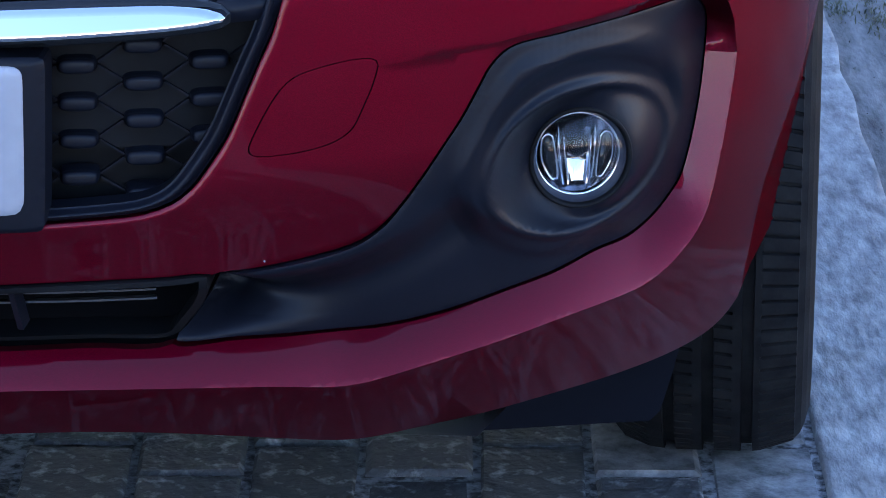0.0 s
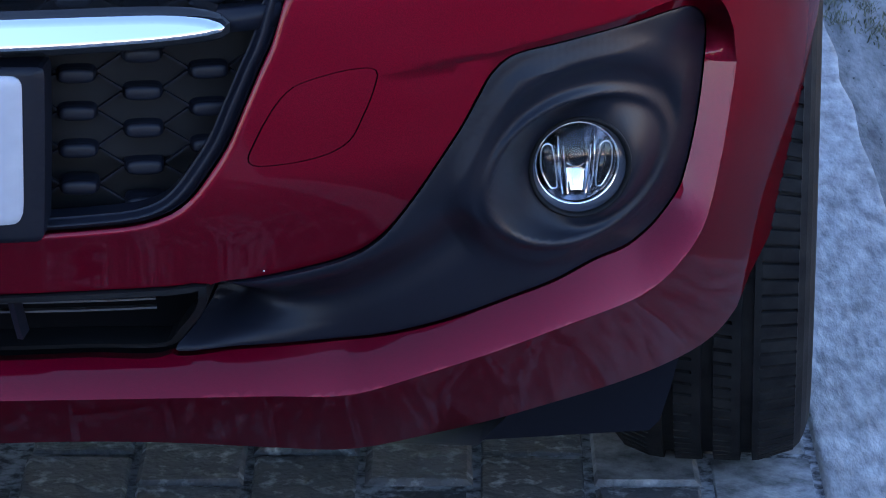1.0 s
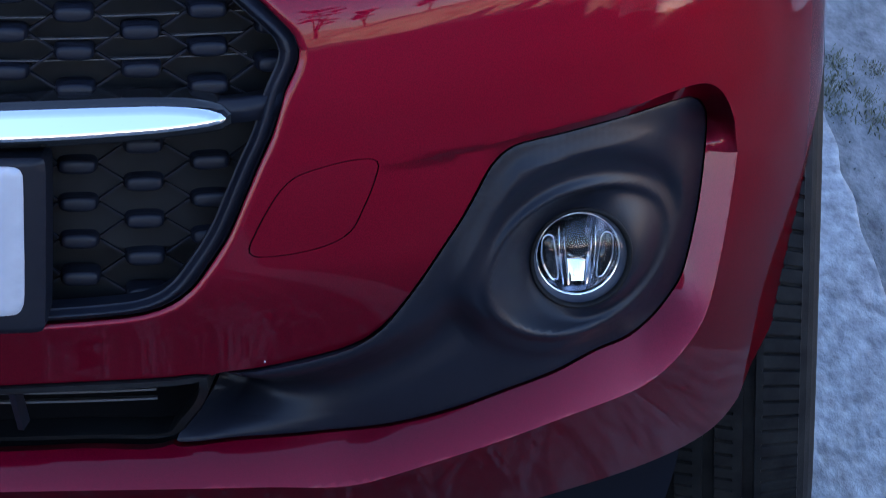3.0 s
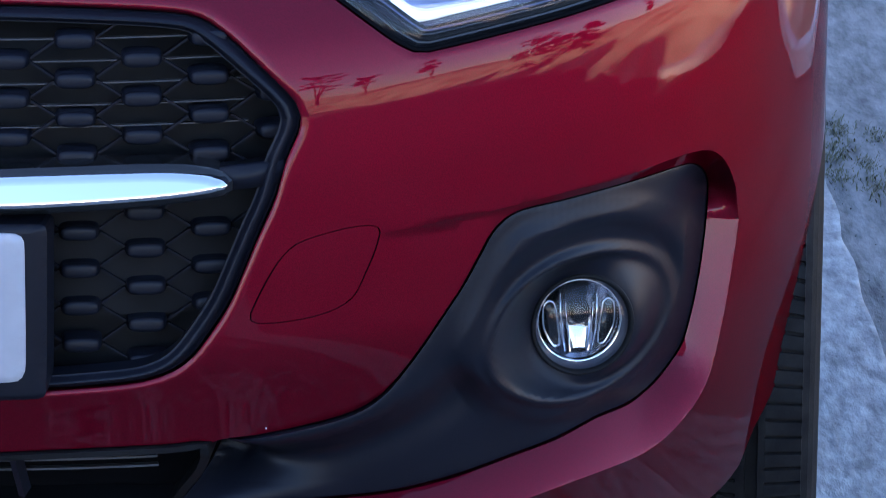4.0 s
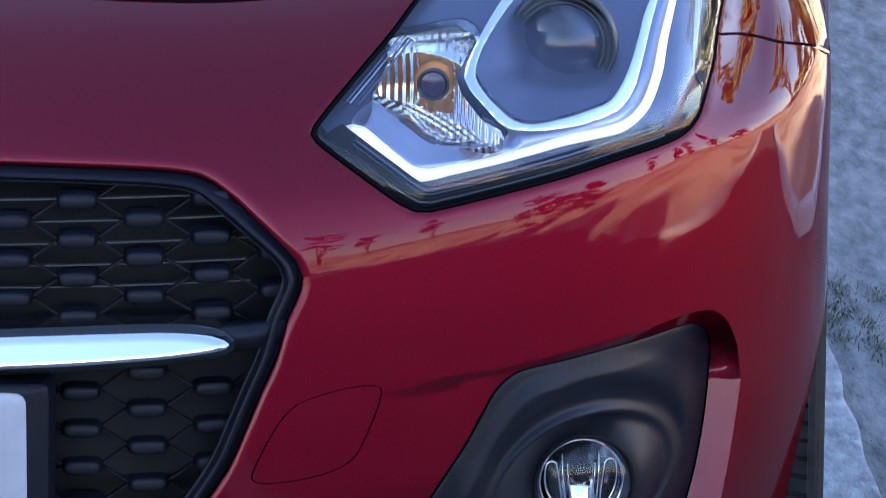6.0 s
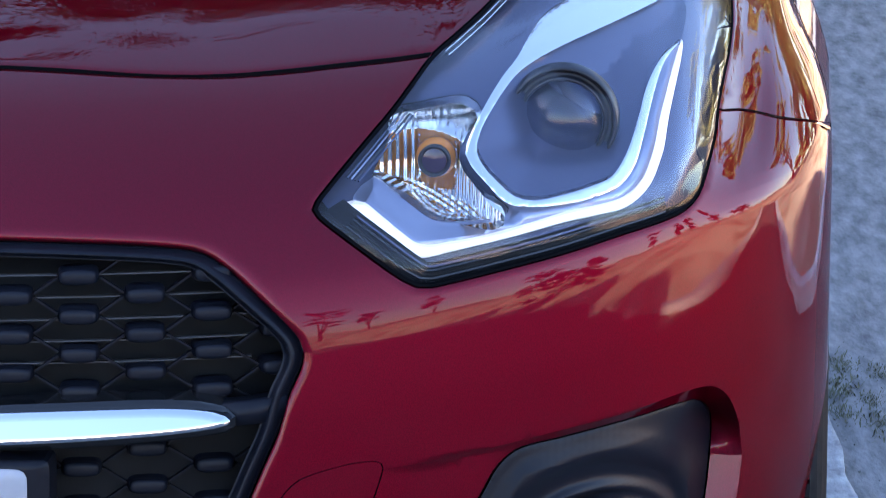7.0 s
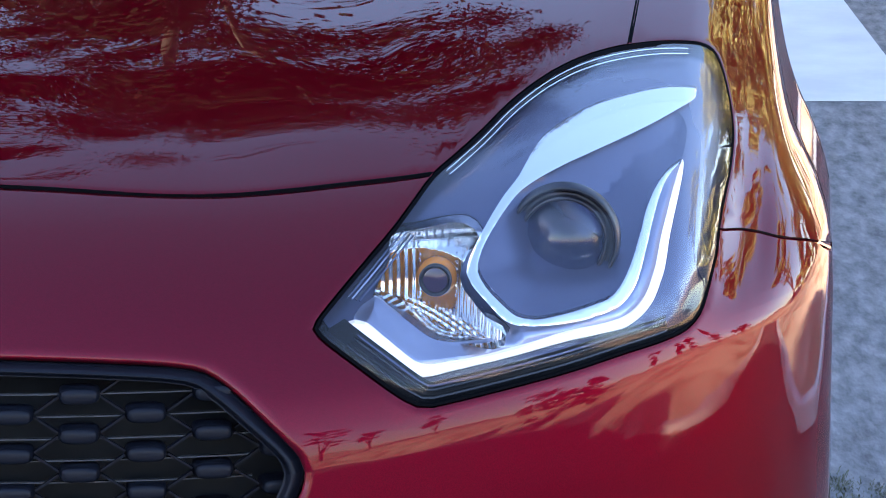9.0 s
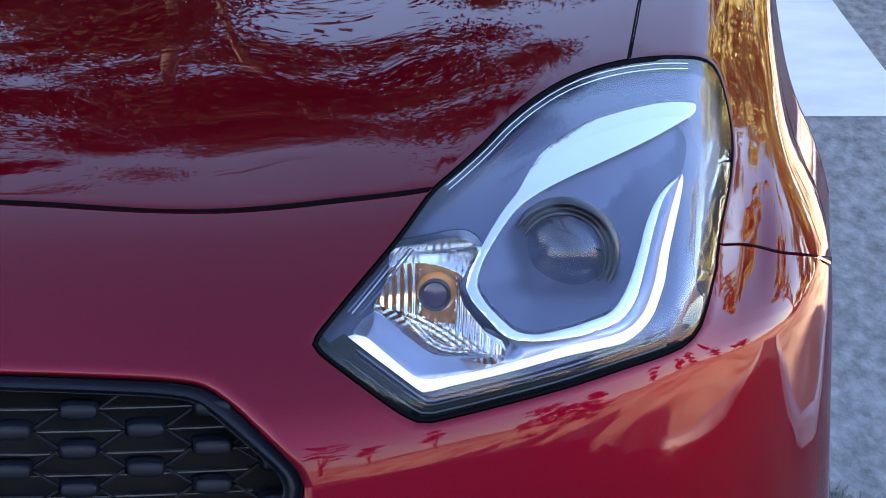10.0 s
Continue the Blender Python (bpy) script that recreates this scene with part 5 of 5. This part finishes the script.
tagged(part("weeds", bm, GRASS, None, smooth=False), "small dull green weeds growing beside the edging", "weeds", kind="stuff")

# unseen plain wall, added to shade the yard; its stepped top shapes the shadow
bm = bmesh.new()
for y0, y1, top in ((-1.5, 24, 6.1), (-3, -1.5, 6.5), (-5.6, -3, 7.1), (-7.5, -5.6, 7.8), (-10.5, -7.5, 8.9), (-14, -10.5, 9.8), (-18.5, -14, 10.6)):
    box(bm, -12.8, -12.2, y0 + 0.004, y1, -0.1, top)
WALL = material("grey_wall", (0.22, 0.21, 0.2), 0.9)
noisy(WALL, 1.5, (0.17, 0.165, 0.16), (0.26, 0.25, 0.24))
tagged(part("shade_wall", bm, WALL, None, smooth=False), "unseen plain grey rendered wall, added to shade the yard", "wall", kind="structure")


def tree(x, y, height, spread, leaf, label, clumps=60, per=70, size=0.12, low=0.35, seed=0, group="trees", puff=(0.10, 0.22)):
    """A tapered trunk with limbs, and a crown of leaf clumps at their ends."""
    rnd = random.Random(seed)
    base = thing("tree", label, "tree", (x, y, rise(x, y)), group)
    bm = bmesh.new()

    def limb(a, b, r0, r1, k=5):
        a, b = Vector(a), Vector(b)
        t = (b - a).normalized()
        s = t.cross(Vector((0.3, 0.9, 0.2))).normalized()
        u = t.cross(s)
        ring = []
        for p, r in ((a, r0), ((a + b) / 2 + s * r0 * rnd.uniform(-1, 1), (r0 + r1) / 2), (b, r1)):
            ring.append([bm.verts.new(p + (s * math.cos(2 * math.pi * i / k) + u * math.sin(2 * math.pi * i / k)) * r) for i in range(k)])
        for p, q in zip(ring[:-1], ring[1:]):
            for i in range(k):
                bm.faces.new((p[i], p[(i + 1) % k], q[(i + 1) % k], q[i]))
    fork = height * low
    limb((0, 0, -0.2), (0.1 * rnd.uniform(-1, 1), 0.1, fork), height * 0.016, height * 0.010, 8)
    ends = []
    for i in range(9):
        a = 2 * math.pi * i / 9 + rnd.uniform(-0.3, 0.3)
        q = rnd.uniform(0.3, 1.0)
        e = (math.cos(a) * spread * 0.7 * q, math.sin(a) * spread * 0.7 * q, fork + (height - fork) * rnd.uniform(0.25, 0.9) * (1.2 - 0.5 * q))
        limb((0, 0, fork * rnd.uniform(0.75, 1)), e, height * 0.0045, height * 0.0012)
        ends.append(e)
    part("trunk", bm, BARK, base)
    gen = np.random.default_rng(seed + 7)
    pick = np.array(ends)[gen.integers(0, len(ends), clumps)]
    mid = pick + gen.normal(size=(clumps, 3)) * (1, 1, 0.8) * spread * 0.24
    far = spread * gen.uniform(puff[0], puff[1], clumps)
    n = clumps * per
    p = np.repeat(mid, per, 0) + gen.normal(size=(n, 3)) * (1, 1, 0.45) * np.repeat(far, per)[:, None] * 0.6
    d = gen.normal(size=(n, 3)) * (1, 1, 0.7)
    d *= (size * gen.uniform(0.6, 1.2, n) / np.linalg.norm(d, axis=1))[:, None]
    s = np.cross(d, gen.normal(size=(n, 3)))
    s *= (size * 0.33 / np.maximum(np.linalg.norm(s, axis=1), 1e-6))[:, None]
    verts = np.stack([p - d, p + s, p + d, p - s], 1).reshape(-1, 3)
    faces = np.arange(4 * n).reshape(-1, 4)
    tagged(mesh_object("crown", verts, faces, leaf, base, smooth=False), kind="stuff")
    return base


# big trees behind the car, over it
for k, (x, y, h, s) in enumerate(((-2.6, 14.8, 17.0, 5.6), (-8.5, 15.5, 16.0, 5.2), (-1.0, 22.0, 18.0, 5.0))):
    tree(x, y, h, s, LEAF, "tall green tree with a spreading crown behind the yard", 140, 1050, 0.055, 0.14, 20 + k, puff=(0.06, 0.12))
# golden trees to the side, lit by the low sun
for k, (x, y, h, s) in enumerate(((6.9, 14.5, 2.8, 1.4), (6.0, 18.0, 3.6, 1.6), (6.8, 25.0, 6.0, 2.0), (9.5, 19.0, 2.0, 1.6), (3.9, 8.8, 4.2, 1.0), (7.6, 13.6, 7.0, 2.4), (5.0, 10.6, 5.2, 1.5), (9.6, 10.0, 8.0, 1.0), (3.7, 11.6, 4.0, 1.1), (7.4, 9.5, 1.5, 1.0))):
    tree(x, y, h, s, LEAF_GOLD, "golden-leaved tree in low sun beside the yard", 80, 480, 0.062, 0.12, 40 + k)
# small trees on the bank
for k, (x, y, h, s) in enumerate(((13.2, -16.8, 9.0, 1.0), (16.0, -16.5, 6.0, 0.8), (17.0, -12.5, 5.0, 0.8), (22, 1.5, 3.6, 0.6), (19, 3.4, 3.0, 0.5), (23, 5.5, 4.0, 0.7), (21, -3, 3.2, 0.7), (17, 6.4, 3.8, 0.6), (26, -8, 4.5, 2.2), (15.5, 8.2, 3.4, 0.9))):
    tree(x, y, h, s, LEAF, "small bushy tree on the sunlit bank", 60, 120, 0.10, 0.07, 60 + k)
# dark shrub near the kerb
tree(9.4, -2.0, 1.5, 1.3, LEAF, "low dark shrub beside the kerb", 40, 90, 0.08, 0.1, 90, "shrubs")
